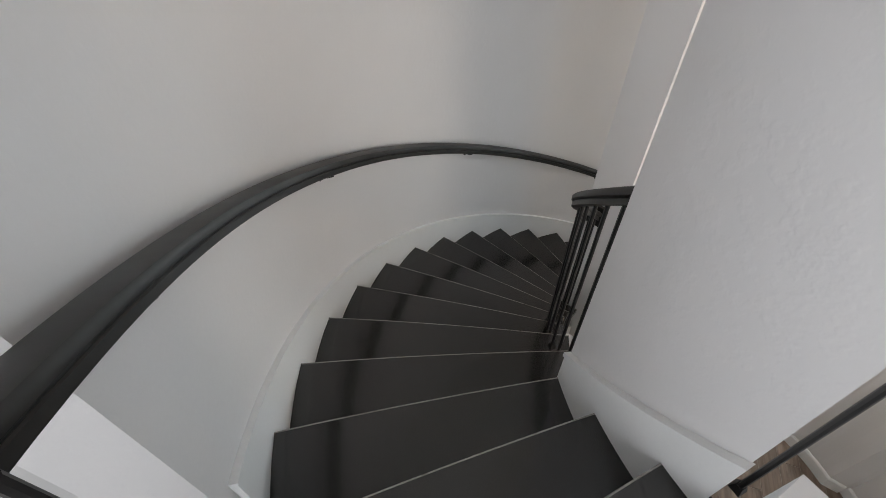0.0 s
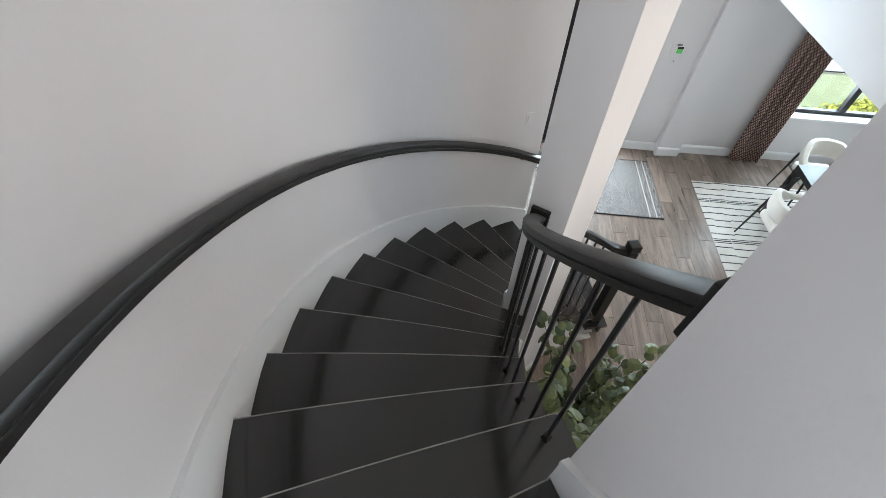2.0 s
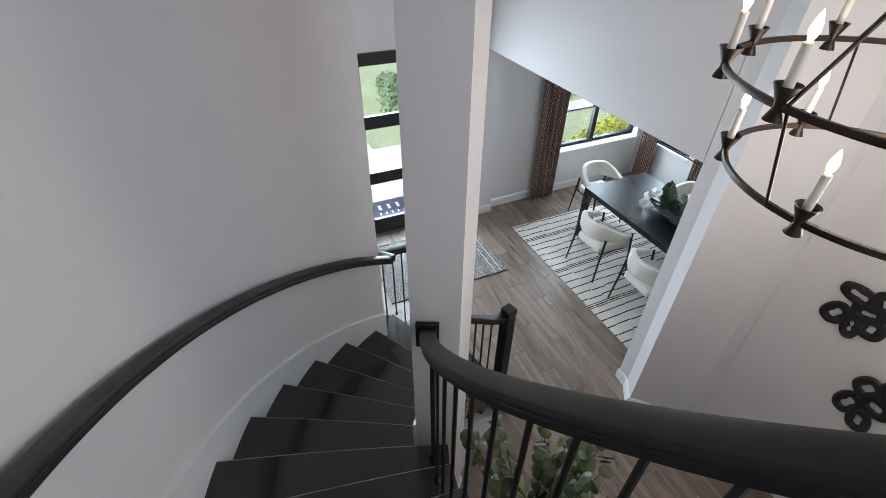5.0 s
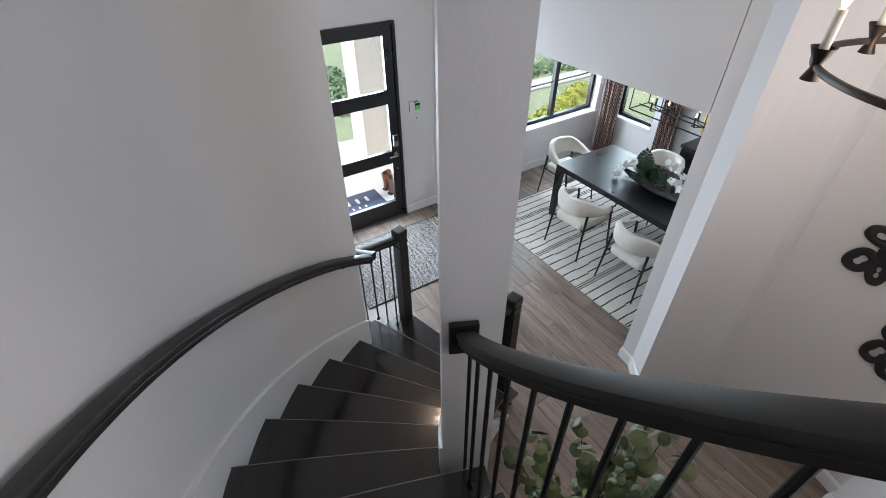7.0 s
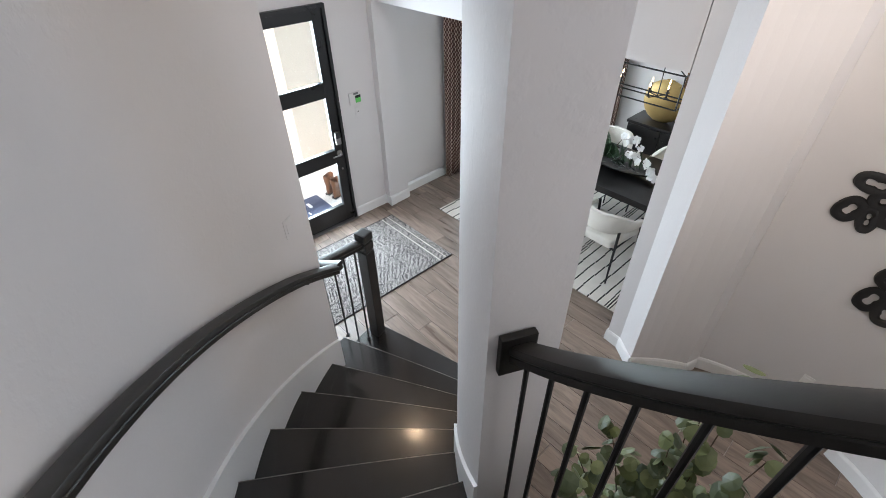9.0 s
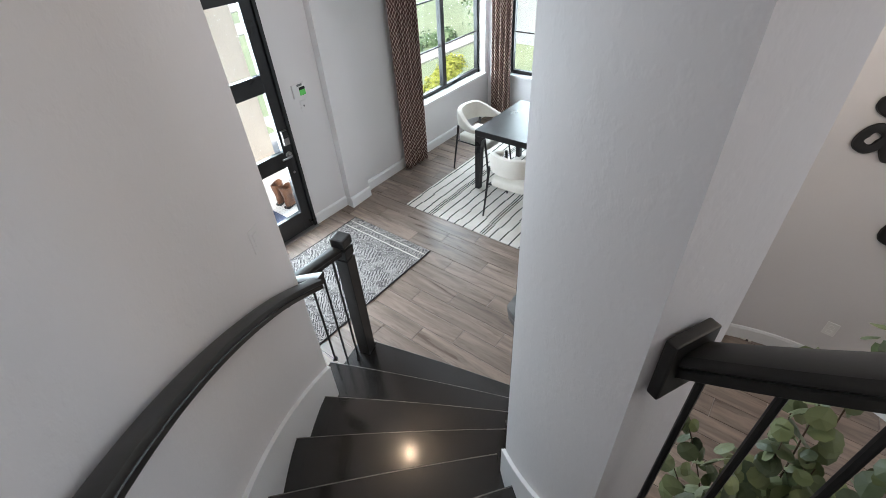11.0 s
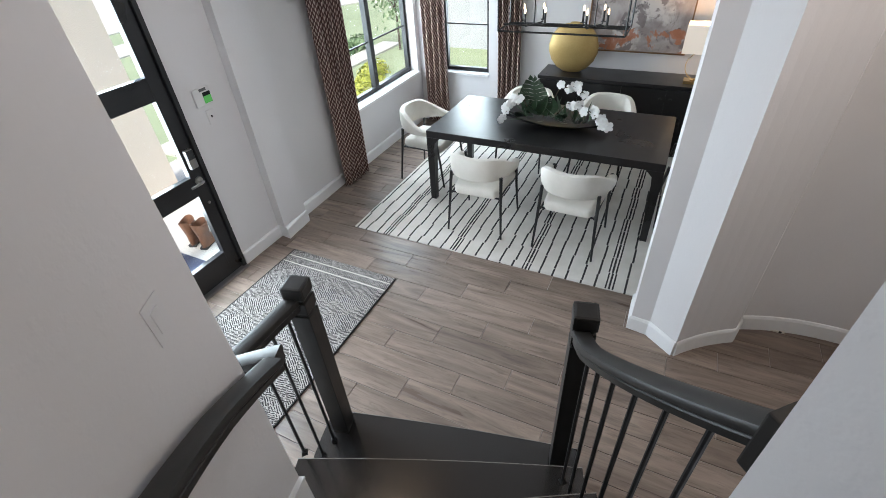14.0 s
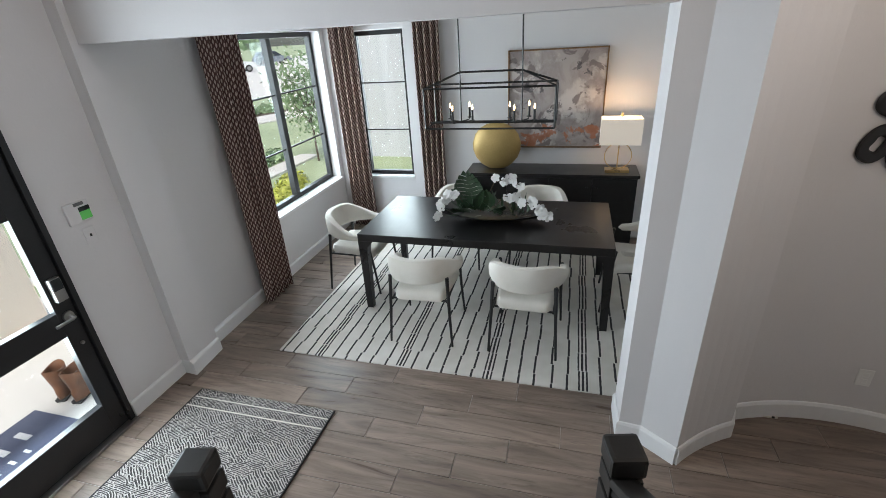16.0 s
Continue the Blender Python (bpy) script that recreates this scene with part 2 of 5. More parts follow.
M_RAIL.node_tree.nodes["Principled BSDF"].inputs["Specular IOR Level"].default_value = 0.38
M_NOSE = surface("pale_nosing", (0.13, 0.12, 0.112), (0.26, 0.245, 0.23), 6.0, 90.0, 0.3, 0.05)
M_IRON = surface("black_iron", (0.008, 0.008, 0.008), (0.016, 0.015, 0.015), 8.0, 150.0, 0.42, 0.08, 0.0)
M_BRONZE = surface("bronze_iron", (0.018, 0.013, 0.010), (0.05, 0.036, 0.028), 7.0, 120.0, 0.38, 0.1, 0.7)
M_BLACKWOOD = dark_wood("ebonised_wood", (0.007, 0.006, 0.0065), (0.013, 0.012, 0.012), (0.25, 1, 1), 0.3)
M_PLANK = plank_material()
M_PLANK.node_tree.nodes["Principled BSDF"].inputs["Specular IOR Level"].default_value = 0.38
M_GROUT = surface("grout", (0.33, 0.30, 0.28), (0.42, 0.39, 0.36), 3.0, 80.0, 0.85)
M_RUG = rug_material()
M_MAT = mat_material()
M_MATEDGE = surface("mat_binding", (0.012, 0.011, 0.012), (0.025, 0.023, 0.024), 3.0, 200.0, 0.9, 0.05)
M_CURTAIN = curtain_material()
M_BOUCLE = surface("white_boucle", (0.66, 0.62, 0.55), (0.76, 0.725, 0.66), 6.0, 220.0, 0.92, 0.05, bump=0.8, deep=0.004)
M_FRAMEBLK = surface("black_aluminium", (0.006, 0.006, 0.007), (0.011, 0.011, 0.012), 4.0, 160.0, 0.5, 0.06)
M_DOOR = surface("black_door_paint", (0.007, 0.007, 0.008), (0.014, 0.014, 0.015), 3.0, 90.0, 0.32, 0.06, bump=0.08)
M_GLASS = glass_material()
M_GOLD = surface("gold_leaf", (0.4, 0.27, 0.095), (0.5, 0.35, 0.14), 5.0, 60.0, 0.5, 0.08, 0.45, 0.2)
M_BRASS = surface("brushed_brass", (0.5, 0.35, 0.15), (0.62, 0.45, 0.22), 5.0, 120.0, 0.3, 0.08, 0.95)
M_NICKEL = surface("satin_nickel", (0.27, 0.26, 0.245), (0.35, 0.34, 0.325), 5.0, 150.0, 0.36, 0.06, 0.95)
M_CANVAS = painting_material()
M_GILT = surface("gilt_frame", (0.13, 0.07, 0.035), (0.26, 0.15, 0.07), 4.0, 60.0, 0.4, 0.1, 0.4)
M_SHADE = glow("linen_shade", (1.0, 0.78, 0.52), 0.14, (0.8, 0.76, 0.7))
M_BULB = glow("lit_bulb", (1.0, 0.64, 0.32), 4.5)
M_CANDLE = surface("candle_sleeve", (0.66, 0.62, 0.54), (0.74, 0.7, 0.62), 9.0, 60.0, 0.5)
M_PLASTIC = surface("white_plastic", (0.72, 0.72, 0.70), (0.78, 0.78, 0.76), 6.0, 80.0, 0.35, 0.05, bump=0.03)
M_SCREEN = surface("dark_screen", (0.012, 0.013, 0.014), (0.02, 0.021, 0.022), 6.0, 80.0, 0.2, 0.05)
M_GREENLCD = glow("green_screen", (0.12, 0.55, 0.12), 0.18, (0.05, 0.25, 0.05))


# ---- mesh helpers ----
def part(name, bm, material, parent=None, label="", smooth=False):
    me = bpy.data.meshes.new(name)
    bmesh.ops.recalc_face_normals(bm, faces=bm.faces)
    bm.to_mesh(me)
    bm.free()
    me.materials.append(material)
    if smooth:
        me.polygons.foreach_set("use_smooth", [True] * len(me.polygons))
        me.set_sharp_from_angle(angle=radians(38))
    ob = new(name, me)
    if parent is not None:
        ob.parent = parent
    if label:
        tagged(ob, label)
    return ob


def thing(name, label, category, group="", at=(0, 0, 0), turn=0.0):
    ob = new(name)
    ob.empty_display_size = 0.1
    ob.matrix_basis = pose(*at, 0, 0, turn)
    return tagged(ob, label, category, group)


def structure(name, bm, material, label, category, smooth=False):
    return tagged(part(name, bm, material, None, label, smooth), label, category, kind="structure")


def box(bm, x0, x1, y0, y1, z0, z1, bevel=0.0, seg=2, m=None):
    r = bmesh.ops.create_cube(bm, size=1.0, matrix=Matrix.Translation(((x0 + x1) / 2, (y0 + y1) / 2, (z0 + z1) / 2)) @ Matrix.Diagonal((abs(x1 - x0), abs(y1 - y0), abs(z1 - z0), 1)))
    verts = r["verts"]
    if bevel:
        edges = list({e for v in verts for e in v.link_edges})
        out = bmesh.ops.bevel(bm, geom=edges, offset=bevel, segments=seg, profile=0.6, affect="EDGES")
        verts = list({v for f in out["faces"] for v in f.verts} | {v for v in verts if v.is_valid})
    if m is not None:
        bmesh.ops.transform(bm, matrix=m, verts=verts)
    return bm


def boxbm(*a, **k):
    return box(bmesh.new(), *a, **k)


def prism(bm, pts, z0, z1):
    """Upright prism on a plan outline."""
    lo = [bm.verts.new((x, y, z0)) for x, y in pts]
    hi = [bm.verts.new((x, y, z1)) for x, y in pts]
    bm.faces.new(lo[::-1])
    bm.faces.new(hi)
    for i in range(len(pts)):
        j = (i + 1) % len(pts)
        bm.faces.new((lo[i], lo[j], hi[j], hi[i]))
    return bm


def ring_wall(bm, c, r0, r1, th0, th1, zlo, zhi, step=1.5):
    """Curved wall between two radii and two angles; zlo and zhi are numbers or functions of the angle."""
    lo = zlo if callable(zlo) else (lambda a: zlo)
    hi = zhi if callable(zhi) else (lambda a: zhi)
    n = max(1, int(abs(th1 - th0) / step + 0.5))
    rows = []
    for i in range(n + 1):
        a = th0 + (th1 - th0) * i / n
        ca, sa = math.cos(radians(a)), math.sin(radians(a))
        rows.append([bm.verts.new((c[0] + r * ca, c[1] + r * sa, z)) for r, z in ((r0, lo(a)), (r1, lo(a)), (r1, hi(a)), (r0, hi(a)))])
    for p, q in zip(rows, rows[1:]):
        for i in range(4):
            j = (i + 1) % 4
            bm.faces.new((p[i], p[j], q[j], q[i]))
    bm.faces.new(rows[0])
    bm.faces.new(rows[-1][::-1])
    return bm


def tube(bm, pts, r, sides=8, r_end=None, caps=True):
    """Round bar along points, tapering to r_end."""
    pts = [Vector(p) for p in pts]
    rows, up = [], None
    for i, p in enumerate(pts):
        d = (pts[min(i + 1, len(pts) - 1)] - pts[max(i - 1, 0)]).normalized()
        if up is None:
            up = Vector((0, 0, 1)) if abs(d.z) < 0.9 else Vector((1, 0, 0))
        a = d.cross(up).normalized()
        up = a.cross(d).normalized()
        rr = r if r_end is None else r + (r_end - r) * i / (len(pts) - 1)
        rows.append([bm.verts.new(p + rr * (math.cos(TAU * k / sides) * a + math.sin(TAU * k / sides) * up)) for k in range(sides)])
    for p, q in zip(rows, rows[1:]):
        for k in range(sides):
            bm.faces.new((p[k], p[(k + 1) % sides], q[(k + 1) % sides], q[k]))
    if caps:
        bm.faces.new(rows[0][::-1])
        bm.faces.new(rows[-1])
    return bm


def lathe(bm, profile, c=(0, 0, 0), sides=24):
    """Turned body from (radius, height) pairs."""
    rows = []
    for r, z in profile:
        rows.append([bm.verts.new((c[0] + r * math.cos(TAU * k / sides), c[1] + r * math.sin(TAU * k / sides), c[2] + z)) for k in range(sides)])
    for p, q in zip(rows, rows[1:]):
        for k in range(sides):
            bm.faces.new((p[k], p[(k + 1) % sides], q[(k + 1) % sides], q[k]))
    if profile[0][0] > 1e-5:
        bm.faces.new(rows[0][::-1])
    if profile[-1][0] > 1e-5:
        bm.faces.new(rows[-1])
    return bm


def sweep(bm, rows3, profile):
    """Carry a profile (side, up) along rows of (place, side vector, up vector)."""
    loops = []
    for p, s, u in rows3:
        p, s, u = Vector(p), Vector(s), Vector(u)
        loops.append([bm.verts.new(p + a * s + b * u) for a, b in profile])
    n = len(profile)
    for p, q in zip(loops, loops[1:]):
        for k in range(n):
            bm.faces.new((p[k], p[(k + 1) % n], q[(k + 1) % n], q[k]))
    bm.faces.new(loops[0][::-1])
    bm.faces.new(loops[-1])
    return bm


# ---- stair plan ----
C = (1.937, 1.724)
RISE, STEP_DEG, R_OUT, R_WALL = 0.185, 8.163, 2.592, 2.613
NOSE_3 = 117.8


def nose_deg(k):
    return NOSE_3 + STEP_DEG * (k - 3)


def nose_z(a):
    """Height of the line through the nosings at an angle."""
    return RISE * (3 + (a - NOSE_3) / STEP_DEG)


def polar(r, a, c=C):
    return (c[0] + r * math.cos(radians(a)), c[1] + r * math.sin(radians(a)))


TOP = 6.0
# ---- floor, walls, ceilings ----
floor = structure("floor", boxbm(-1.5, 6.3, -2.5, 6.45, -0.14, -0.006), M_GROUT, "wood-look plank tile floor with thin pale joints", "floor")

structure("wall_stair_outer", ring_wall(bmesh.new(), C, R_WALL, R_WALL + 0.16, 114.7, 214.6, 0, TOP), M_WALL, "curved greige plaster wall beside the staircase", "wall", True)
p0, p1 = polar(R_WALL, 214.6), polar(R_WALL + 0.16, 214.6)
bm = prism(bmesh.new(), [p0, (p0[0] - 0.02, p0[1] - 0.10), (0.35, -2.2), (0.15, -2.2), (p1[0] - 0.2, p1[1] - 0.05), p1], 0, TOP)
structure("wall_upper_hall_west", bm, M_WALL, "plain greige wall of the upper hall", "wall")

bm = ring_wall(bmesh.new(), C, 1.337, 1.556, 135.4, 153.4, 0, TOP)
structure("wall_stair_column", bm, M_WALL, "free curved wall segment beside the inner treads", "wall", True)
bm = ring_wall(bmesh.new(), C, 1.345, 1.548, 205.9, 226.0, 0, TOP)
structure("wall_stair_upper", bm, M_WALL, "curved greige wall segment at the stair head", "wall", True)
bm = ring_wall(bmesh.new(), C, 1.35, 1.395, 153.4, 205.7, 0, lambda a: nose_z(a) - 0.30)
structure("wall_under_stair", bm, M_WALL, "curved white wall closing under the stair", "wall", True)
bm = ring_wall(bmesh.new(), C, 1.35, 1.395, 105.0, 135.4, 0, lambda a: max(0.02, nose_z(a) - 0.30))
structure("wall_under_stair_low", bm, M_WALL, "low curved white wall under the first treads", "wall", True)

C2, R_HALL, R_PIER = C, 1.342, 1.228
structure("wall_rotunda_east", ring_wall(bmesh.new(), C2, R_HALL, 1.48, 29.5, -22.0, 0, TOP), M_WALL, "curved greige wall of the round entry hall", "wall", True)
structure("wall_rotunda_pilaster", ring_wall(bmesh.new(), C2, 1.225, 1.48, -22.02, -46.0, 0, TOP), M_WALL, "shallow pilaster of the round entry hall", "wall", True)
structure("wall_rotunda_south", ring_wall(bmesh.new(), C2, R_HALL, 1.48, -46.02, -131.0, 0, 3.05), M_WALL, "curved greige wall under the upper landing", "wall", True)
arc = [polar(R_PIER, a) for a in (49.4, 46, 42, 38, 34, 31, 28.3)]
bm = prism(bmesh.new(), [(2.878, 2.955), (2.868, 2.832), *arc, (3.13, 2.27), (3.30, 2.25), (3.12, 2.96)], 0, TOP)
structure("wall_rotunda_pier", bm, M_WALL, "angled white pier between entry and dining room", "wall")

# entry and dining walls
def pierced(a0, a1, b0, b1, top, h0, h1, z0, z1, across=False):
    """One-piece upright wall from a0 to a1, b0 to b1 thick, with an opening h0 to h1 wide and z0 to z1 high; across: it runs along y."""
    bm = bmesh.new()
    at = (lambda a, b, z: (b, a, z)) if across else (lambda a, b, z: (a, b, z))
    if z0 <= 0:
        loops = [[(a0, 0), (h0, 0), (h0, z1), (h1, z1), (h1, 0), (a1, 0), (a1, top), (a0, top)]]
    else:
        loops = [[(a0, 0), (a1, 0), (a1, top), (a0, top)], [(h0, z0), (h1, z0), (h1, z1), (h0, z1)]]
    near = [[bm.verts.new(at(a, b0, z)) for a, z in lp] for lp in loops]
    far = [[bm.verts.new(at(a, b1, z)) for a, z in lp] for lp in loops]
    for p, q in zip(near, far):
        for i in range(len(p)):
            j = (i + 1) % len(p)
            bm.faces.new((p[i], p[j], q[j], q[i]))
    for side in (near, far):
        if len(side) == 1:
            v = side[0]
            for k in ((0, 1, 2, 7), (2, 3, 6, 7), (3, 4, 5, 6)):
                bm.faces.new([v[i] for i in k])
        else:
            for i in range(4):
                j = (i + 1) % 4
                bm.faces.new((side[0][i], side[0][j], side[1][j], side[1][i]))
    return bm


bm = pierced(0.72, 2.83, 6.205, 6.42, TOP, 1.20, 2.347, 0, 2.435)
structure("wall_north_entry", bm, M_WALL, "white entry wall round the black front door", "wall")
structure("wall_entry_pier", boxbm(2.83, 3.14, 6.118, 6.42, 0, TOP), M_WALL, "shallow white pier beside the dining opening", "wall")
X0, X1, Z0, Z1 = 4.20, 5.88, 0.69, 2.42
bm = pierced(3.14, 6.17, 6.235, 6.42, 3.1, X0, X1, Z0, Z1)
structure("wall_dining_north", bm, M_WALL, "white dining wall with a wide window", "wall")
Y0, Y1 = 5.245, 5.90
bm = pierced(1.7, 6.235, 5.97, 6.17, 3.1, Y0, Y1, Z0, 2.40, True)
structure("wall_dining_east", bm, M_WALL, "white dining wall with a narrow window and painting", "wall")
structure("wall_dining_south", boxbm(3.3, 6.17, 1.58, 1.70, 0, 3.1), M_WALL, "plain white dining wall", "wall")
structure("wall_dining_header", boxbm(2.878, 3.118, 2.962, 6.118, 2.385, TOP), M_WALL, "deep white header above the dining opening", "wall")
structure("ceiling_dining", boxbm(3.118, 6.17, 1.58, 6.42, 3.1, 3.2), M_CEIL, "flat white dining room ceiling", "ceiling")
structure("wall_entry_west", boxbm(0.60, 0.72, 4.22, 6.42, 0, TOP), M_WALL, "plain entry wall beside the door", "wall")
structure("ceiling", boxbm(-1.6, 3.4, -2.5, 6.42, TOP, TOP + 0.1), M_CEIL, "high white ceiling over stair and entry", "ceiling")
# out of view; opening added so fill lamp and sky can shine in
bm = pierced(-0.2, 3.4, -2.45, -2.3, TOP, 0.5, 2.7, 4.2, 5.8)
structure("wall_upper_hall_south", bm, M_WALL, "unseen upper hall wall with an opening added for the fill lamp", "wall")
structure("wall_upper_hall_east", boxbm(3.3, 3.4, -2.3, 1.2, 0, TOP), M_WALL, "plain upper hall wall", "wall")
bm = prism(bmesh.new(), [polar(R_OUT, 240.7), (0.3, -2.3), (3.3, -2.3), (3.3, 0.9), *[polar(1.5, a) for a in (330, 315, 300, 285, 270, 255, 240.7)]], 3.06, 3.33)
structure("floor_upper_landing", bm, M_TREAD, "dark stained landing floor at the stair head", "floor")


def baseboard(name, pts, h=0.125, t=0.016, left=True):
    """Base moulding along a plan line, with a small rounded top."""
    prof = [(0, 0), (t, 0), (t, h - 0.02), (t * 0.55, h - 0.004), (0.003, h), (0, h)]
    rows3 = []
    for i, p in enumerate(pts):
        a, b = Vector(pts[max(i - 1, 0)]), Vector(pts[min(i + 1, len(pts) - 1)])
        d = (b - a).normalized()
        s = Vector((-d.y, d.x, 0)) * (1 if left else -1)
        k = 1.0
        if 0 < i < len(pts) - 1:
            e = (Vector(p) - a).normalized()
            k = 1 / max(0.4, abs(e.dot(d)))
        rows3.append(((p[0], p[1], 0), s * k, (0, 0, 1)))
    return structure(name, sweep(bmesh.new(), rows3, prof), M_TRIM, "white painted baseboard", "baseboard")


baseboard("baseboard_entry", [(2.36, 6.205), (2.83, 6.205), (2.83, 6.118), (3.14, 6.118), (3.14, 6.235), (4.4, 6.235)], left=False)
baseboard("baseboard_dining_north", [(4.4, 6.235), (5.97, 6.235)], left=False)
baseboard("baseboard_dining_east", [(5.97, 6.235), (5.97, 1.7)], left=False)
baseboard("baseboard_pier", [(3.12, 2.96), (2.878, 2.955), (2.868, 2.832), arc[0]], left=False)
baseboard("baseboard_pier_curve", [*arc, (3.13, 2.27)], left=False)
baseboard("baseboard_rotunda", [polar(R_HALL, a, C2) for a in range(27, -23, -3)], left=False)
baseboard("baseboard_pilaster", [polar(R_HALL, -21.9, C2), *[polar(1.225, a, C2) for a in range(-22, -47, -3)]], left=False)
baseboard("baseboard_rotunda_south", [polar(R_HALL, a, C2) for a in range(-47, -131, -3)], left=False)
baseboard("baseboard_column", [polar(1.337, a) for a in (205, 190, 175, 160, 154, 148, 142, 136)], left=False)

# ---- staircase ----
stair = thing("staircase", "curved staircase with dark stained wooden treads and risers", "staircase")


def tread_ends(k):
    """Inner radius of a tread: to the wall where there is one, past the balusters where it is open."""
    a = nose_deg(k) + 3
    if 135 < a < 154:
        return 1.57
    if a > 204:
        return 1.51
    return 1.375


def nose_point(k, r, back=0.0):
    """A point on the straight nosing line of step k at radius r, moved back along the climb."""
    a = nose_deg(k) - 1.8 * (R_OUT - r) / 1.08 + math.degrees(back / r)
    return polar(r, a)


N_STEP = 18
for k in range(1, N_STEP):
    z = RISE * k
    ri = tread_ends(k)
    ro = 2.765 if k < 3 else R_OUT
    bm = bmesh.new()
    front = [nose_point(k, ri + (ro - ri) * i / 4) for i in range(5)]
    n_out = 4
    a0, a1 = nose_deg(k), nose_deg(k + 1)
    back = [nose_point(k + 1, ro + (ri - ro) * i / 4, 0.03) for i in range(5)]
    side = [polar(ro, a0 + (a1 - a0) * i / n_out) for i in range(1, n_out)]
    ins = [polar(ri, a1 - 1.8 - (a1 - a0) * i / 3) for i in range(1, 3)]
    prism(bm, front + side + back + ins, z - 0.04, z)
    edges = [e for e in bm.edges if all(abs(v.co.z - z) < 1e-5 for v in e.verts)]
    bmesh.ops.bevel(bm, geom=edges, offset=0.006, segments=2, profile=0.5, affect="EDGES")
    step = part("tread", bm, M_TREAD, stair)
    # thin paler line along the whole nosing
    lip = [nose_point(k, ri + (ro - ri) * i / 8, 0.0015) + (z - 0.0025,) for i in range(9)]
    part("nosing", tube(bmesh.new(), lip, 0.0034, 6), M_NOSE, step, "thin pale nosing edge", True)
    bm = bmesh.new()
    rin = ri + (0.03 if ri < 1.45 else 0.0)
    rout = ro - (0.02 if k < 3 else 0.0)
    f = [nose_point(k, rin + (rout - rin) * i / 3, 0.028) for i in range(4)]
    b = [nose_point(k, rout + (rin - rout) * i / 3, 0.046) for i in range(4)]
    prism(bm, f + b, z - RISE, z - 0.04)
    part("riser", bm, M_TREAD, stair)
bm = ring_wall(bmesh.new(), C, R_OUT, R_WALL - 0.001, 114.7, 213.3, lambda a: max(0.0, nose_z(a) - 0.42), lambda a: nose_z(a) + 0.165)
part("skirt_board", bm, M_TRIM, stair, "white skirt board along the curved wall", True)
bm = ring_wall(bmesh.new(), C, R_OUT - 0.004, R_WALL - 0.001, 114.7, 213.3, lambda a: nose_z(a) + 0.165, lambda a: nose_z(a) + 0.178)
part("skirt_cap", bm, M_TRIM, stair, "", True)
bm = ring_wall(bmesh.new(), C, 1.557, 1.572, 135.2, 153.6, lambda a: nose_z(a) - 0.42, lambda a: nose_z(a) + 0.165)
part("skirt_board", bm, M_TRIM, stair, "", True)
bm = ring_wall(bmesh.new(), C, 1.549, 1.563, 205.7, 226.2, lambda a: nose_z(a) - 0.42, lambda a: nose_z(a) + 0.19)
part("skirt_board", bm, M_TRIM, stair, "", True)
bm = ring_wall(bmesh.new(), C, 1.546, 1.571, 205.7, 226.2, lambda a: nose_z(a) + 0.19, lambda a: nose_z(a) + 0.215)
part("skirt_cap", bm, M_TRIM, stair, "", True)
bm = ring_wall(bmesh.new(), C, 1.395, 1.411, 153.6, 204.8, lambda a: nose_z(a) - 0.42, lambda a: nose_z(a) - 0.20)
part("stringer", bm, M_TRIM, stair, "white closed stringer under the open treads", True)
bm = ring_wall(bmesh.new(), C, 1.412, R_OUT, 103.0, 239.0, lambda a: max(0.0, nose_z(a) - 0.46), lambda a: max(0.004, nose_z(a) - 0.36))
part("soffit", bm, M_WALL, stair, "plastered underside of the stair", True)
# white stair end below the wall's end
bm = ring_wall(bmesh.new(), C, 2.665, 2.755, 101.6, 114.6, 0, lambda a: RISE - 0.042 if a < 109.8 else 2 * RISE - 0.042)
part("end_panel", bm, M_TRIM, stair, "white painted stair end")

# ---- handrails, newels, balusters ----
RAIL = [(-0.028, -0.034), (-0.024, -0.038), (0.024, -0.038), (0.028, -0.034), (0.028, -0.013), (0.025, -0.009), (0.034, 0.002), (0.035, 0.02), (0.031, 0.028), (0.02, 0.031),
        (-0.02, 0.031), (-0.031, 0.028), (-0.035, 0.02), (-0.034, 0.002), (-0.025, -0.009), (-0.028, -0.013)]


def helix_rail(r, a0, a1, height, step=1.5, ease=None, r_end=None):
    n = max(2, int(abs(a1 - a0) / step))
    rows3 = []
    for i in range(n + 1):
        a = a0 + (a1 - a0) * i / n
        h = nose_z(a) + height + (ease(a) if ease else 0)
        x, y = polar(r + ((r_end or r) - r) * i / n, a)
        rows3.append(((x, y, h), (math.cos(radians(a)), math.sin(radians(a)), 0), (0, 0, 1)))
    return sweep(bmesh.new(), rows3, RAIL)


def bracket(parent, r, a, height):
    z = nose_z(a) + height
    x, y = polar(r, a)
    xw, yw = polar(R_WALL, a)
    bm = tube(bmesh.new(), [(x, y, z - 0.036), (x, y, z - 0.052), polar(r + 0.03, a) + (z - 0.064,), (xw, yw, z - 0.068)], 0.006, 8)
    part("bracket", bm, M_IRON, parent)
    bm = bmesh.new()
    bmesh.ops.create_cone(bm, cap_ends=True, segments=14, radius1=0.022, radius2=0.019, depth=0.008, matrix=Matrix.Translation((xw, yw, z - 0.068)) @ Matrix.Rotation(radians(a), 4, "Z") @ Matrix.Rotation(radians(90), 4, "Y"))
    part("rosette", bm, M_IRON, parent)


def rise_out(a):
    return 0.022 * min(1.0, max(0.0, (a - 113) / 8)) + max(0.0, (a - 185) / 30) * 0.012


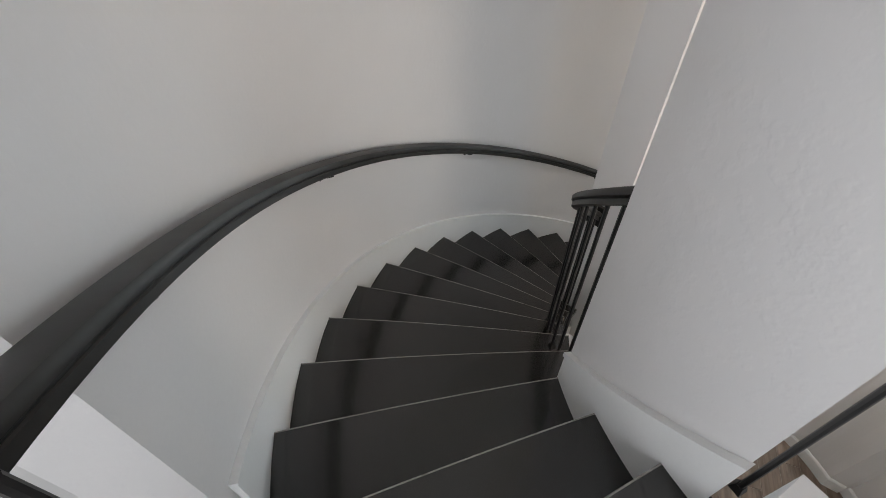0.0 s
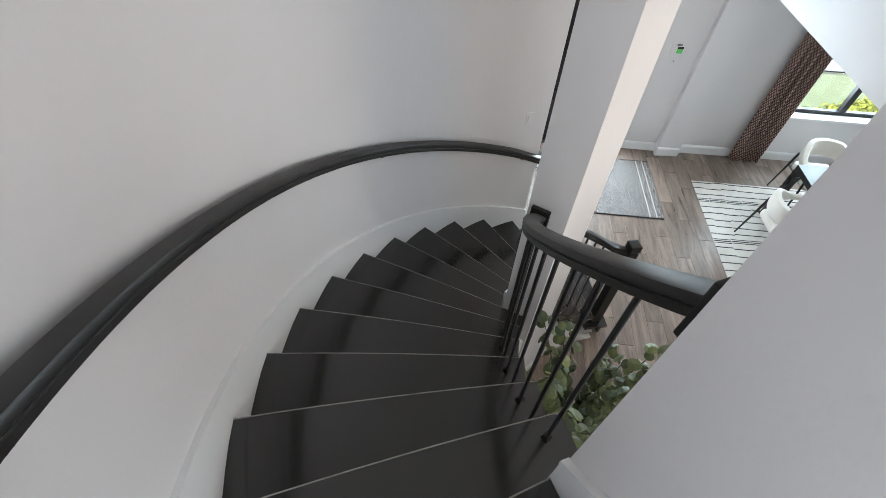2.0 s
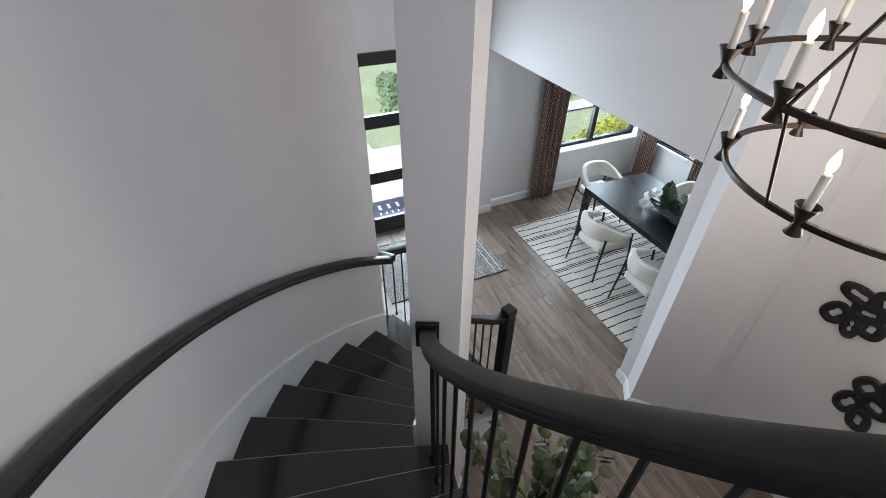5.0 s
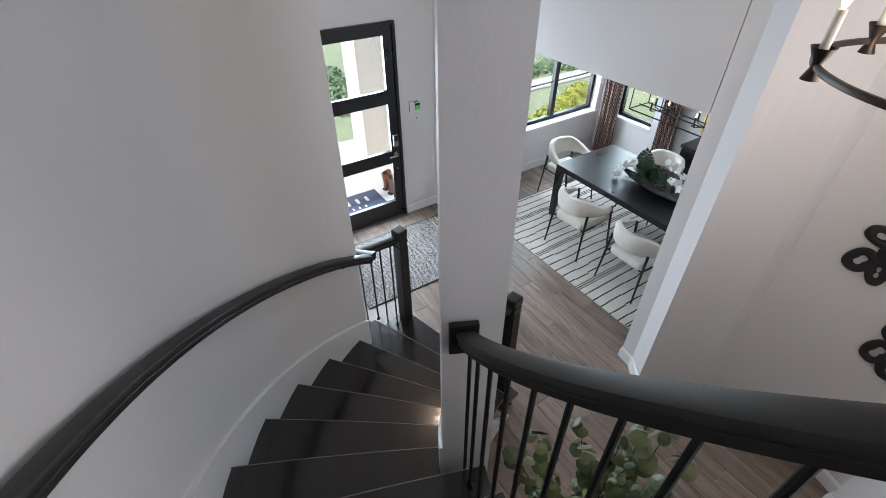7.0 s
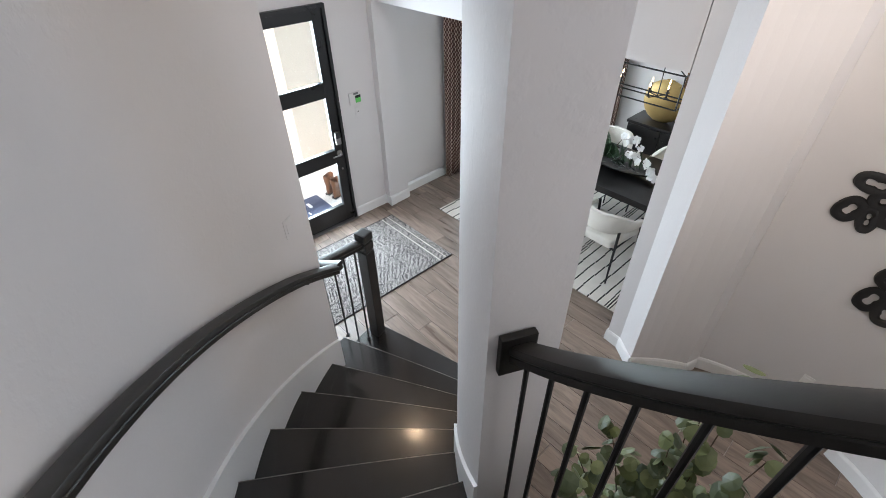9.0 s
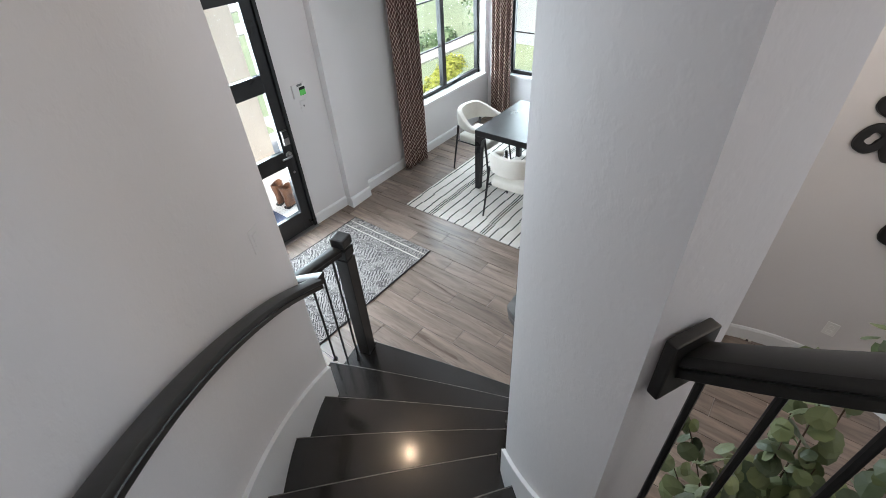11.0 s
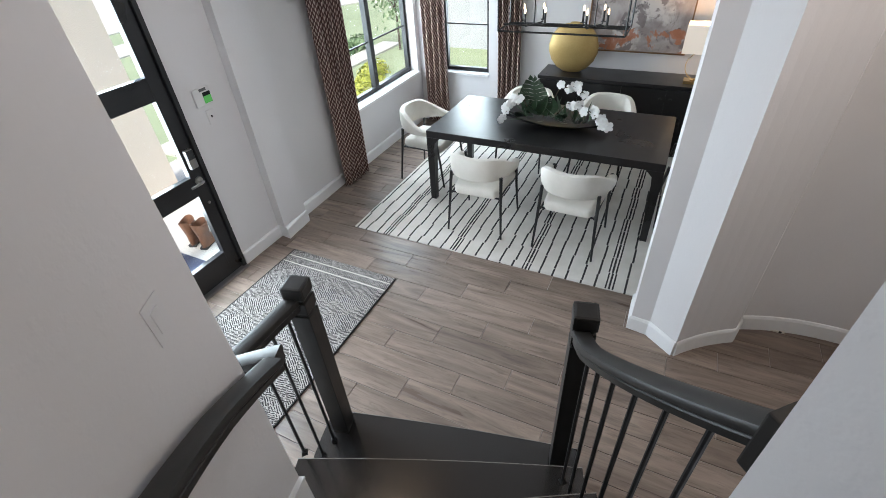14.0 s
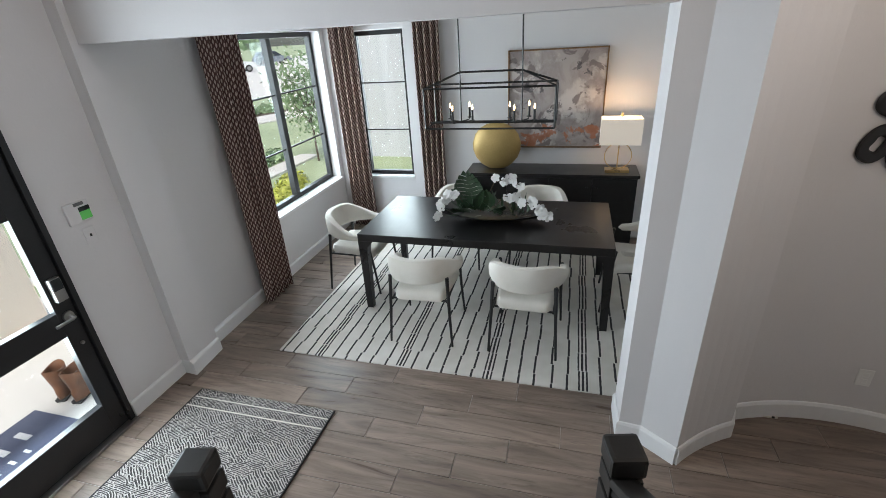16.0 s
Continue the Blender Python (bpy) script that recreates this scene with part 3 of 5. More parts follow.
wall_rail = thing("wall_handrail", "dark stained wooden handrail curving along the stair wall", "handrail")
part("rail", helix_rail(2.545, 113.2, 222.8, 0.87, ease=lambda a: rise_out(a)), M_RAIL, wall_rail, "", True)
for a in (119.5, 152.8, 184.8, 210.5):
    bracket(wall_rail, 2.545, a, 0.87 + rise_out(a))
bm = tube(bmesh.new(), [polar(2.51, 219.7) + (RISE * 15,), polar(2.51, 219.7) + (nose_z(219.7) + 0.89,)], 0.008, 8)
part("baluster", bm, M_IRON, wall_rail, "thin black iron baluster")


def newel(name, x, y, z0, top, deg, w=0.092):
    ob = thing(name, "square charcoal stained newel post with a block cap", "newel post", "newel posts", (x, y, z0), deg)
    h = top - z0
    e = w / 2
    part("shaft", boxbm(-e, e, -e, e, 0, h - 0.17, bevel=0.004), M_RAIL, ob)
    part("neck", boxbm(-e + 0.008, e - 0.008, -e + 0.008, e - 0.008, h - 0.17, h - 0.15), M_RAIL, ob)
    part("block", boxbm(-e, e, -e, e, h - 0.15, h - 0.085, bevel=0.004), M_RAIL, ob)
    part("cap_neck", boxbm(-e + 0.01, e - 0.01, -e + 0.01, e - 0.01, h - 0.085, h - 0.07), M_RAIL, ob)
    part("cap", boxbm(-e - 0.004, e + 0.004, -e - 0.004, e + 0.004, h - 0.07, h, bevel=0.012, seg=2), M_RAIL, ob)
    return ob


newel("newel_post", 1.318, 4.318, RISE, 1.285, 15)
newel("newel_post", 1.594, 3.155, RISE, 1.312, 14, 0.088)


def plate(parent, r, a, z, w=0.052):
    """Square rosette block where a rail dies into a wall."""
    x, y = polar(r, a)
    bm = bmesh.new()
    box(bm, -w, w, -0.012, 0.012, -0.072, 0.072, bevel=0.004, m=Matrix.Translation((x, y, z)) @ Matrix.Rotation(radians(a), 4, "Z"))
    part("wall_plate", bm, M_RAIL, parent)


def baluster(parent, x, y, z0, z1):
    bm = tube(bmesh.new(), [(x, y, z0), (x, y, z1)], 0.0078, 8)
    bar = part("baluster", bm, M_IRON, parent, "", True)
    bm = bmesh.new()
    bmesh.ops.create_cone(bm, cap_ends=True, segments=4, radius1=0.022, radius2=0.013, depth=0.022, matrix=Matrix.Translation((x, y, z0 + 0.011)))
    part("shoe", bm, M_IRON, bar)


def stair_balusters(parent, r, ks, height, ease=None):
    for k, offs in ks:
        for d in offs:
            a = nose_deg(k) + d
            x, y = polar(r, a)
            baluster(parent, x, y, RISE * k, nose_z(a) + height - 0.03 + (ease(a) if ease else 0))


upper = thing("balustrade", "dark wooden rail on black iron balusters, upper flight", "balustrade", "stair balustrades")


def head_rise(a):
    return -0.006 * max(0.0, (a - 192) / 12)


part("rail", helix_rail(1.475, 154.0, 205.4, 0.92, ease=head_rise, r_end=1.47), M_RAIL, upper, "", True)
plate(upper, 1.48, 154.1, nose_z(154) + 0.92)
plate(upper, 1.462, 205.3, nose_z(205.4) + 0.9, 0.048)
stair_balusters(upper, 1.462, [(7, (5.0,))] + [(k, (0.9, 5.0)) for k in range(8, 13)] + [(13, (0.9,))], 0.93, head_rise)

lower = thing("balustrade", "dark wooden rail on black iron balusters, lower flight", "balustrade", "stair balustrades")
part("rail", helix_rail(1.482, 105.0, 134.8, 0.905, ease=lambda a: 0.04 * max(0, (111 - a) / 6)), M_RAIL, lower, "", True)
plate(lower, 1.48, 134.7, nose_z(134.7) + 0.905)
stair_balusters(lower, 1.475, [(2, (0.9, 5.0)), (3, (0.9, 5.0)), (4, (0.9, 5.0))], 0.915)

head = thing("balustrade", "dark wooden landing rail on black iron balusters", "balustrade", "stair balustrades")
part("rail", helix_rail(1.44, 226.4, 240.8, 0.92), M_RAIL, head, "", True)
stair_balusters(head, 1.44, [(16, (3.0,)), (17, (0.5,))], 0.92)

guard = thing("balustrade", "short dark rail on black iron balusters at the stair foot", "balustrade", "stair balustrades")


def straight_rail(p, q, parent):
    p, q = Vector(p), Vector(q)
    d = (q - p)
    s = Vector((d.y, -d.x, 0)).normalized()
    part("rail", sweep(bmesh.new(), [(p, s, (0, 0, 1)), (q, s, (0, 0, 1))], RAIL), M_RAIL, parent, "", True)


straight_rail((0.83, 4.318, 1.195), (1.278, 4.318, 1.195), guard)
e0 = polar(2.545, 112.9)
straight_rail((0.865, 4.32, 1.222), (e0[0] + 0.02, e0[1], nose_z(113.2) + 0.87), guard)
for x, z0 in ((0.93, 2 * RISE), (1.03, 2 * RISE), (1.12, RISE), (1.215, RISE)):
    baluster(guard, x, 4.31, z0, 1.165)


# ---- windows and front door ----
def glazed(name, label, w, h, at, turn, bars_x, bars_z, edge=0.05, deep=0.06):
    """Window unit in its own plane: x along the wall, y out, z up."""
    ob = thing(name, label, "window", at=at, turn=turn)
    tagged(ob, kind="structure")
    for x0, x1, z0, z1 in ((0, edge, 0, h), (w - edge, w, 0, h), (edge, w - edge, 0, edge), (edge, w - edge, h - edge, h)):
        part("window_frame", boxbm(x0, x1, 0, deep, z0, z1, bevel=0.004), M_FRAMEBLK, ob)
    cells = [edge]
    for x, t in bars_x:
        part("mullion", boxbm(x - t / 2, x + t / 2, -0.004, deep + 0.004, edge, h - edge, bevel=0.004), M_FRAMEBLK, ob)
        cells += [x - t / 2, x + t / 2]
    cells.append(w - edge)
    for i in range(0, len(cells), 2):
        x0, x1 = cells[i], cells[i + 1]
        pane = part("pane", boxbm(x0, x1, 0.028, 0.034, edge, h - edge), M_GLASS, ob)
        pane.visible_shadow = False
        for z in bars_z:
            part("glazing_bar", boxbm(x0, x1, 0.020, 0.042, z - 0.008, z + 0.008, bevel=0.002), M_FRAMEBLK, ob)
    return ob


glazed("window_1", "wide black-framed window of two panes with glazing bars", X1 - X0, Z1 - Z0, (X0, 6.345, Z0), 0, [(0.83, 0.075)], [0.57, 1.14])
glazed("window_2", "narrow black-framed window with two glazing bars", Y1 - Y0, 1.70, (6.045, Y1, Z0), -90, [], [0.57, 1.13])
structure("window_sill_1", boxbm(X0, X1, 6.205, 6.345, Z0 - 0.03, Z0 + 0.002, bevel=0.005), M_TRIM, "white painted window sill board", "window sill")
structure("window_sill_2", boxbm(5.945, 6.045, Y0, Y1, Z0 - 0.03, Z0 + 0.002, bevel=0.005), M_TRIM, "white painted window sill board", "window sill")

door = thing("door_1", "closed black front door with three clear glass panes", "door", at=(0, 0, 0))
tagged(door, kind="structure")
DY0, DY1 = 6.20, 6.25
for x0, x1, z0, z1 in ((1.20, 1.235, 0, 2.431), (2.311, 2.346, 0, 2.431), (1.235, 2.311, 2.395, 2.431)):
    part("door_frame", boxbm(x0, x1, 6.178, 6.36, z0, z1, bevel=0.003), M_DOOR, door)
for x0, x1 in ((1.238, 1.365), (2.203, 2.308)):
    part("stile", boxbm(x0, x1, DY0, DY1, 0.02, 2.393, bevel=0.003), M_DOOR, door)
for z0, z1 in ((0.02, 0.25), (0.804, 0.966), (1.557, 1.714), (2.295, 2.393)):
    part("rail", boxbm(1.365, 2.203, DY0, DY1, z0, z1, bevel=0.003), M_DOOR, door)
for z0, z1 in ((0.25, 0.804), (0.966, 1.557), (1.714, 2.295)):
    pane = part("pane", boxbm(1.365, 2.203, 6.222, 6.228, z0, z1), M_GLASS, door)
    pane.visible_shadow = False
part("threshold", boxbm(1.20, 2.346, 6.15, 6.36, 0.0, 0.018, bevel=0.004), M_NICKEL, door, "metal door threshold strip")
lock = part("smart_lock", boxbm(2.222, 2.288, 6.165, 6.20, 1.03, 1.18, bevel=0.008), M_NICKEL, door, "satin nickel electronic lock")
part("lock_face", boxbm(2.228, 2.282, 6.161, 6.165, 1.105, 1.175, bevel=0.001), M_SCREEN, lock)
bm = bmesh.new()
bmesh.ops.create_cone(bm, cap_ends=True, segments=24, radius1=0.033, radius2=0.03, depth=0.012, matrix=pose(2.256, 6.194, 0.92, 90))
handle = part("door_handle", bm, M_NICKEL, door, "satin nickel lever handle", True)
part("lever", tube(bmesh.new(), [(2.256, 6.19, 0.92), (2.256, 6.145, 0.92), (2.241, 6.135, 0.92), (2.14, 6.135, 0.92)], 0.0095, 10), M_NICKEL, handle, "", True)
bm = bmesh.new()
bmesh.ops.create_cone(bm, cap_ends=True, segments=16, radius1=0.012, radius2=0.011, depth=0.01, matrix=pose(2.262, 6.195, 0.72, 90))
part("door_stop_button", bm, M_NICKEL, door, "", True)

# ---- entry wall fittings ----
alarm = thing("alarm_panel", "white wall alarm panel with a green lit display", "alarm panel", at=(2.56, 6.205, 1.468))
part("back_plate", boxbm(-0.085, 0.06, -0.022, -0.001, -0.06, 0.07, bevel=0.006), M_WALL, alarm)
part("screen", boxbm(-0.012, 0.055, -0.026, -0.021, -0.045, 0.035, bevel=0.002), M_GREENLCD, alarm, "green lit display")
part("screen_header", boxbm(-0.012, 0.055, -0.027, -0.022, 0.008, 0.035, bevel=0.001), M_SCREEN, alarm)
part("label_strip", boxbm(-0.03, 0.03, -0.025, -0.021, 0.045, 0.065, bevel=0.001), surface("grey_print", (0.1, 0.1, 0.1), (0.16, 0.16, 0.16), 5, 90), alarm)
sensor = thing("wall_button", "small white wall plate with a dark button", "wall switch", at=(2.57, 6.205, 1.315))
part("plate", boxbm(-0.035, 0.035, -0.007, -0.001, -0.055, 0.055, bevel=0.003), M_WALL, sensor)
part("button", boxbm(-0.006, 0.006, -0.011, -0.006, -0.008, 0.01, bevel=0.002), M_SCREEN, sensor)

xs, ys = polar(R_WALL, 118.6)
sw = thing("light_switch", "pale rocker light switch on the curved wall", "light switch", at=(xs, ys, 1.80), turn=118.6 - 90)
M_SWITCH = surface("switch_plastic", (0.62, 0.61, 0.615), (0.65, 0.64, 0.645), 6.0, 80.0, 0.4, 0.05, bump=0.03)
part("plate", boxbm(-0.036, 0.036, -0.003, -0.0005, -0.06, 0.06, bevel=0.001), M_SWITCH, sw)
part("rocker", boxbm(-0.016, 0.016, -0.005, -0.002, -0.034, 0.034, bevel=0.002), M_SWITCH, sw)

# ---- rugs ----
rug = thing("dining_rug", "large cream flat-woven rug with broken black dashes", "rug", at=(4.44, 3.783, 0.0))
part("weave", boxbm(-1.22, 1.22, -1.81, 1.81, 0.0, 0.011, bevel=0.003), M_RUG, rug)
mat_rug = thing("entry_mat", "grey herringbone tweed rug with two pale stripes", "rug", at=(1.91, 5.36, 0.0))
part("woven_top", boxbm(-0.78, 0.78, -0.547, 0.547, 0.0, 0.012, bevel=0.004), M_MAT, mat_rug)
for s in (-1, 1):
    part("binding", boxbm(-0.78, 0.78, min(s * 0.547, s * 0.556), max(s * 0.547, s * 0.556), 0.0, 0.0135, bevel=0.002), M_MATEDGE, mat_rug, "black bound edge")

# ---- dining table ----
table = thing("dining_table", "long black wooden dining table with square legs", "table", at=(4.478, 4.038, 0.011))
part("tabletop", boxbm(-0.515, 0.515, -1.074, 1.074, 0.69, 0.759, bevel=0.004), M_BLACKWOOD, table)
for sx in (-1, 1):
    for sy in (-1, 1):
        bm = bmesh.new()
        x0, y0 = sx * 0.515, sy * 1.074
        rows = []
        for z, w in ((0.0, 0.058), (0.56, 0.075), (0.635, 0.085), (0.69, 0.14)):
            rows.append([bm.verts.new((x0 - sx * a * w, y0 - sy * b * w, z)) for a, b in ((0, 0), (1, 0), (1, 1), (0, 1))])
        for p, q in zip(rows, rows[1:]):
            for i in range(4):
                bm.faces.new((p[i], p[(i + 1) % 4], q[(i + 1) % 4], q[i]))
        bm.faces.new(rows[0])
        bm.faces.new(rows[-1])
        part("leg", bm, M_BLACKWOOD, table)


# ---- dining chairs ----
def dining_chair():
    ob = thing("dining_chair", "white boucle armchair with curved back and black metal legs", "chair", "chairs round the table")
    # padded seat, facing +x
    bm = bmesh.new()
    box(bm, -0.235, 0.25, -0.245, 0.245, 0.375, 0.475, bevel=0.045, seg=4)
    for v in bm.verts:
        if v.co.x < 0:
            v.co.y *= 1 - 0.22 * (v.co.x / 0.235) ** 2
    part("seat", bm, M_BOUCLE, ob, "", True)
    # wrapped back and arms: one padded band round the seat
    bm = bmesh.new()
    n, loops = 36, []
    for i in range(n + 1):
        u = -1 + 2 * i / n
        a = radians(180 + 112 * u)
        k = abs(u)
        rx, ry = 0.27, 0.275
        cx, cy = rx * math.cos(a) + (0.05 if k > 0.75 else 0.05 * max(0, (k - 0.35) / 0.4)), ry * math.sin(a)
        side = Vector((math.cos(a) / rx, math.sin(a) / ry, 0)).normalized()
        drop = min(1.0, max(0.0, (k - 0.28) / 0.6))
        drop = drop * drop * (3 - 2 * drop)
        top = 0.785 - 0.15 * drop
        bot = 0.565 + 0.015 * drop
        hgt, th = top - bot, 0.034 + 0.004 * (1 - drop)
        if k > 0.93:
            s = max(0.25, 1 - ((k - 0.93) / 0.07) ** 2 * 0.75)
            hgt, th = hgt * s, th * s
        mid = (top + bot) / 2
        lean = Vector((side.x, side.y, 0))
        loop = []
        for j in range(12):
            f = TAU * j / 12
            b = math.sin(f)
            o = math.copysign(abs(math.cos(f)) ** 0.6, math.cos(f))
            z = mid + hgt / 2 * math.copysign(abs(b) ** 0.55, b)
            flare = 0.05 * (z - 0.56) * (1 - drop)
            loop.append(bm.verts.new((cx + (o * th + flare) * lean.x, cy + (o * th + flare) * lean.y, z)))
        loops.append(loop)
    for p, q in zip(loops, loops[1:]):
        for j in range(12):
            bm.faces.new((p[j], p[(j + 1) % 12], q[(j + 1) % 12], q[j]))
    bm.faces.new(loops[0][::-1])
    bm.faces.new(loops[-1])
    part("backrest", bm, M_BOUCLE, ob, "", True)
    for sy in (-1, 1):
        part("leg", tube(bmesh.new(), [(-0.275, sy * 0.262, 0.0), (-0.24, sy * 0.245, 0.30), (-0.205, sy * 0.232, 0.60)], 0.0095, 8, 0.0155), M_IRON, ob, "", True)
        part("leg", tube(bmesh.new(), [(0.275, sy * 0.262, 0.0), (0.235, sy * 0.25, 0.30), (0.19, sy * 0.25, 0.60)], 0.0095, 8, 0.0155), M_IRON, ob, "", True)
        part("side_bar", tube(bmesh.new(), [(-0.23, sy * 0.225, 0.392), (0.225, sy * 0.225, 0.392)], 0.009, 8), M_IRON, ob)
    for sx in (-1, 1):
        part("cross_bar", tube(bmesh.new(), [(sx * 0.215, -0.235, 0.392), (sx * 0.215, 0.235, 0.392)], 0.009, 8), M_IRON, ob)
    return ob


chair = dining_chair()
chair.matrix_basis = pose(3.798, 4.447, 0.011, 0, 0, 2)
copy_thing(chair, pose(3.798, 3.608, 0.011, 0, 0, -2))
copy_thing(chair, pose(4.48, 5.345, 0.011, 0, 0, -92))
copy_thing(chair, pose(5.125, 4.468, 0.011, 0, 0, 180))
copy_thing(chair, pose(5.135, 3.625, 0.011, 0, 0, 178))
copy_thing(chair, pose(4.50, 2.73, 0.011, 0, 0, 88))

# ---- sideboard and what stands on it ----
SX0, SX1, SY0, SY1, SH = 5.52, 5.953, 2.635, 4.475, 0.88
side = thing("sideboard", "long black wooden sideboard with plain doors", "sideboard", at=(0, 0, 0))
part("body", boxbm(SX0 + 0.02, SX1, SY0 + 0.02, SY1 - 0.02, 0.06, SH - 0.035), M_BLACKWOOD, side)
part("top", boxbm(SX0, SX1, SY0, SY1, SH - 0.035, SH, bevel=0.003), M_BLACKWOOD, side)
part("plinth", boxbm(SX0 + 0.05, SX1, SY0 + 0.05, SY1 - 0.05, 0.0, 0.06), M_BLACKWOOD, side)
for i in range(4):
    w = (SY1 - SY0 - 0.04) / 4
    y0 = SY0 + 0.02 + i * w
    d = part("door", boxbm(SX0 + 0.002, SX0 + 0.02, y0 + 0.003, y0 + w - 0.003, 0.07, SH - 0.042, bevel=0.002), M_BLACKWOOD, side)
    bm = bmesh.new()
    bmesh.ops.create_cone(bm, cap_ends=True, segments=14, radius1=0.011, radius2=0.014, depth=0.02, matrix=pose(SX0 - 0.008, y0 + (0.05 if i % 2 else w - 0.05), SH - 0.14, 0, 90, 0))
    part("knob", bm, M_IRON, d)

vase = thing("vase", "flattened round gold vase with a narrow mouth", "vase", at=(5.755, 4.155, SH))
bm = lathe(bmesh.new(), [(0.075, 0), (0.10, 0.004), (0.17, 0.045), (0.235, 0.12), (0.27, 0.21), (0.272, 0.29), (0.245, 0.38), (0.19, 0.45), (0.11, 0.495), (0.055, 0.505), (0.05, 0.515), (0.04, 0.51), (0.035, 0.44)], sides=40)
for v in bm.verts:
    v.co.x *= 0.42
part("body", bm, M_GOLD, vase, "", True)

lamp = thing("table_lamp", "lit lamp with white box shade and brass ring stem", "lamp", at=(5.68, 2.86, SH))
part("base", boxbm(-0.06, 0.06, -0.12, 0.12, 0, 0.03, bevel=0.003), M_BRASS, lamp)
part("stem", tube(bmesh.new(), [(0, 0, 0.03), (0, 0, 0.62)], 0.006, 10), M_BRASS, lamp, "", True)
bm = tube(bmesh.new(), [(0, 0.135 * math.sin(TAU * i / 40), 0.166 + 0.135 * -math.cos(TAU * i / 40)) for i in range(41)], 0.004, 8, caps=False)
part("ring", bm, M_BRASS, lamp, "", True)
bm = bmesh.new()
for x0, x1, y0, y1 in ((-0.10, -0.096, -0.2, 0.2), (0.096, 0.10, -0.195, 0.195), (-0.096, 0.096, -0.195, -0.191), (-0.096, 0.096, 0.191, 0.195)):
    box(bm, x0, x1, y0, y1, 0.30, 0.56)
part("shade", bm, M_SHADE, lamp, "white linen shade, lit from within")
part("finial", boxbm(-0.006, 0.006, -0.012, 0.012, 0.56, 0.60, bevel=0.002), M_BRASS, lamp)
bm = bmesh.new()
bmesh.ops.create_uvsphere(bm, u_segments=12, v_segments=8, radius=0.03, matrix=Matrix.Translation((0, 0, 0.43)))
part("bulb", bm, M_BULB, lamp, "", True)
bulb_light = bpy.data.lights.new("lamp_light", "POINT")
bulb_light.energy, bulb_light.color, bulb_light.shadow_soft_size = 3.5, (1.0, 0.68, 0.38), 0.05
new("lamp_light", bulb_light).matrix_world = pose(5.68, 2.86, SH + 0.52)

art = thing("framed_painting", "abstract painting of grey, charcoal and rust clouds, gilt frame", "painting", at=(5.955, 3.538, 1.59))
AW, AH = 0.513, 0.518
part("canvas", boxbm(-0.012, 0.010, -AW + 0.012, AW - 0.012, -AH + 0.012, AH - 0.012), M_CANVAS, art)
for y0, y1, z0, z1 in ((-AW, -AW + 0.014, -AH, AH), (AW - 0.014, AW, -AH, AH), (-AW + 0.014, AW - 0.014, -AH, -AH + 0.014), (-AW + 0.014, AW - 0.014, AH - 0.014, AH)):
    part("picture_frame", boxbm(-0.03, 0.012, y0, y1, z0, z1, bevel=0.003), M_GILT, art)


# ---- candle lights ----
def bulb(parent, x, y, z, s=1.0):
    bm = lathe(bmesh.new(), [(0.006 * s, 0), (0.011 * s, 0.012 * s), (0.0165 * s, 0.03 * s), (0.014 * s, 0.052 * s), (0.006 * s, 0.078 * s), (0.0, 0.092 * s)], (x, y, z), 12)
    part("bulb", bm, M_BULB, parent, "lit flame-shaped bulb", True)


lantern = thing("linear_chandelier", "black open-box chandelier with eight lit candle bulbs", "chandelier", at=(4.44, 3.99, 1.615))
LX, LY, LH, BAR = 0.16, 0.515, 0.31, 0.0075


def bar(bm, p, q, w=BAR):
    p, q = Vector(p), Vector(q)
    return tube(bm, [p, q], w, 4)


def iron_bar(name, p, q, parent, w=BAR):
    part(name, bar(bmesh.new(), p, q, w), M_IRON, parent)


for z in (0.0, LH):
    for s in (-1, 1):
        iron_bar("frame_bar", (s * LX, -LY, z), (s * LX, LY, z), lantern)
        iron_bar("frame_bar", (-LX, s * LY, z), (LX, s * LY, z), lantern)
for sx in (-1, 1):
    for sy in (-1, 1):
        iron_bar("frame_bar", (sx * LX, sy * LY, 0), (sx * LX, sy * LY, LH), lantern)
        iron_bar("roof_bar", (sx * LX, sy * LY, LH), (0, sy * 0.25, LH + 0.105), lantern)
iron_bar("ridge_bar", (0, -0.25, LH + 0.105), (0, 0.25, LH + 0.105), lantern)
iron_bar("centre_bar", (0, -LY, 0.02), (0, LY, 0.02), lantern)
for s in (-1, 1):
    iron_bar("rod", (0, s * 0.25, 0.02), (0, s * 0.25, 1.478), lantern, 0.006)
    for i in range(4):
        a = radians(45 + 90 * i + 20)
        x, y = 0.115 * math.cos(a), s * 0.25 + 0.115 * math.sin(a)
        arm = part("arm", tube(bmesh.new(), [(0, s * 0.25, 0.03), (x * 0.9, s * 0.25 + (y - s * 0.25) * 0.9, 0.03), (x, y, 0.045)], 0.005, 6), M_IRON, lantern)
        part("drip_pan", lathe(bmesh.new(), [(0.004, 0.04), (0.02, 0.045), (0.021, 0.049), (0.004, 0.049)], (x, y, 0), 14), M_IRON, arm)
        part("candle", lathe(bmesh.new(), [(0.009, 0.049), (0.009, 0.13)], (x, y, 0), 12), M_IRON, arm)
        bulb(lantern, x, y, 0.13, 0.5)
part("ceiling_plate", boxbm(-0.05, 0.05, -0.32, 0.32, 1.47, 1.485, bevel=0.004), M_IRON, lantern)

chandelier = thing("ring_chandelier", "two-tier bronze ring chandelier with lit candle bulbs", "chandelier", at=(1.985, 1.735, 3.08))


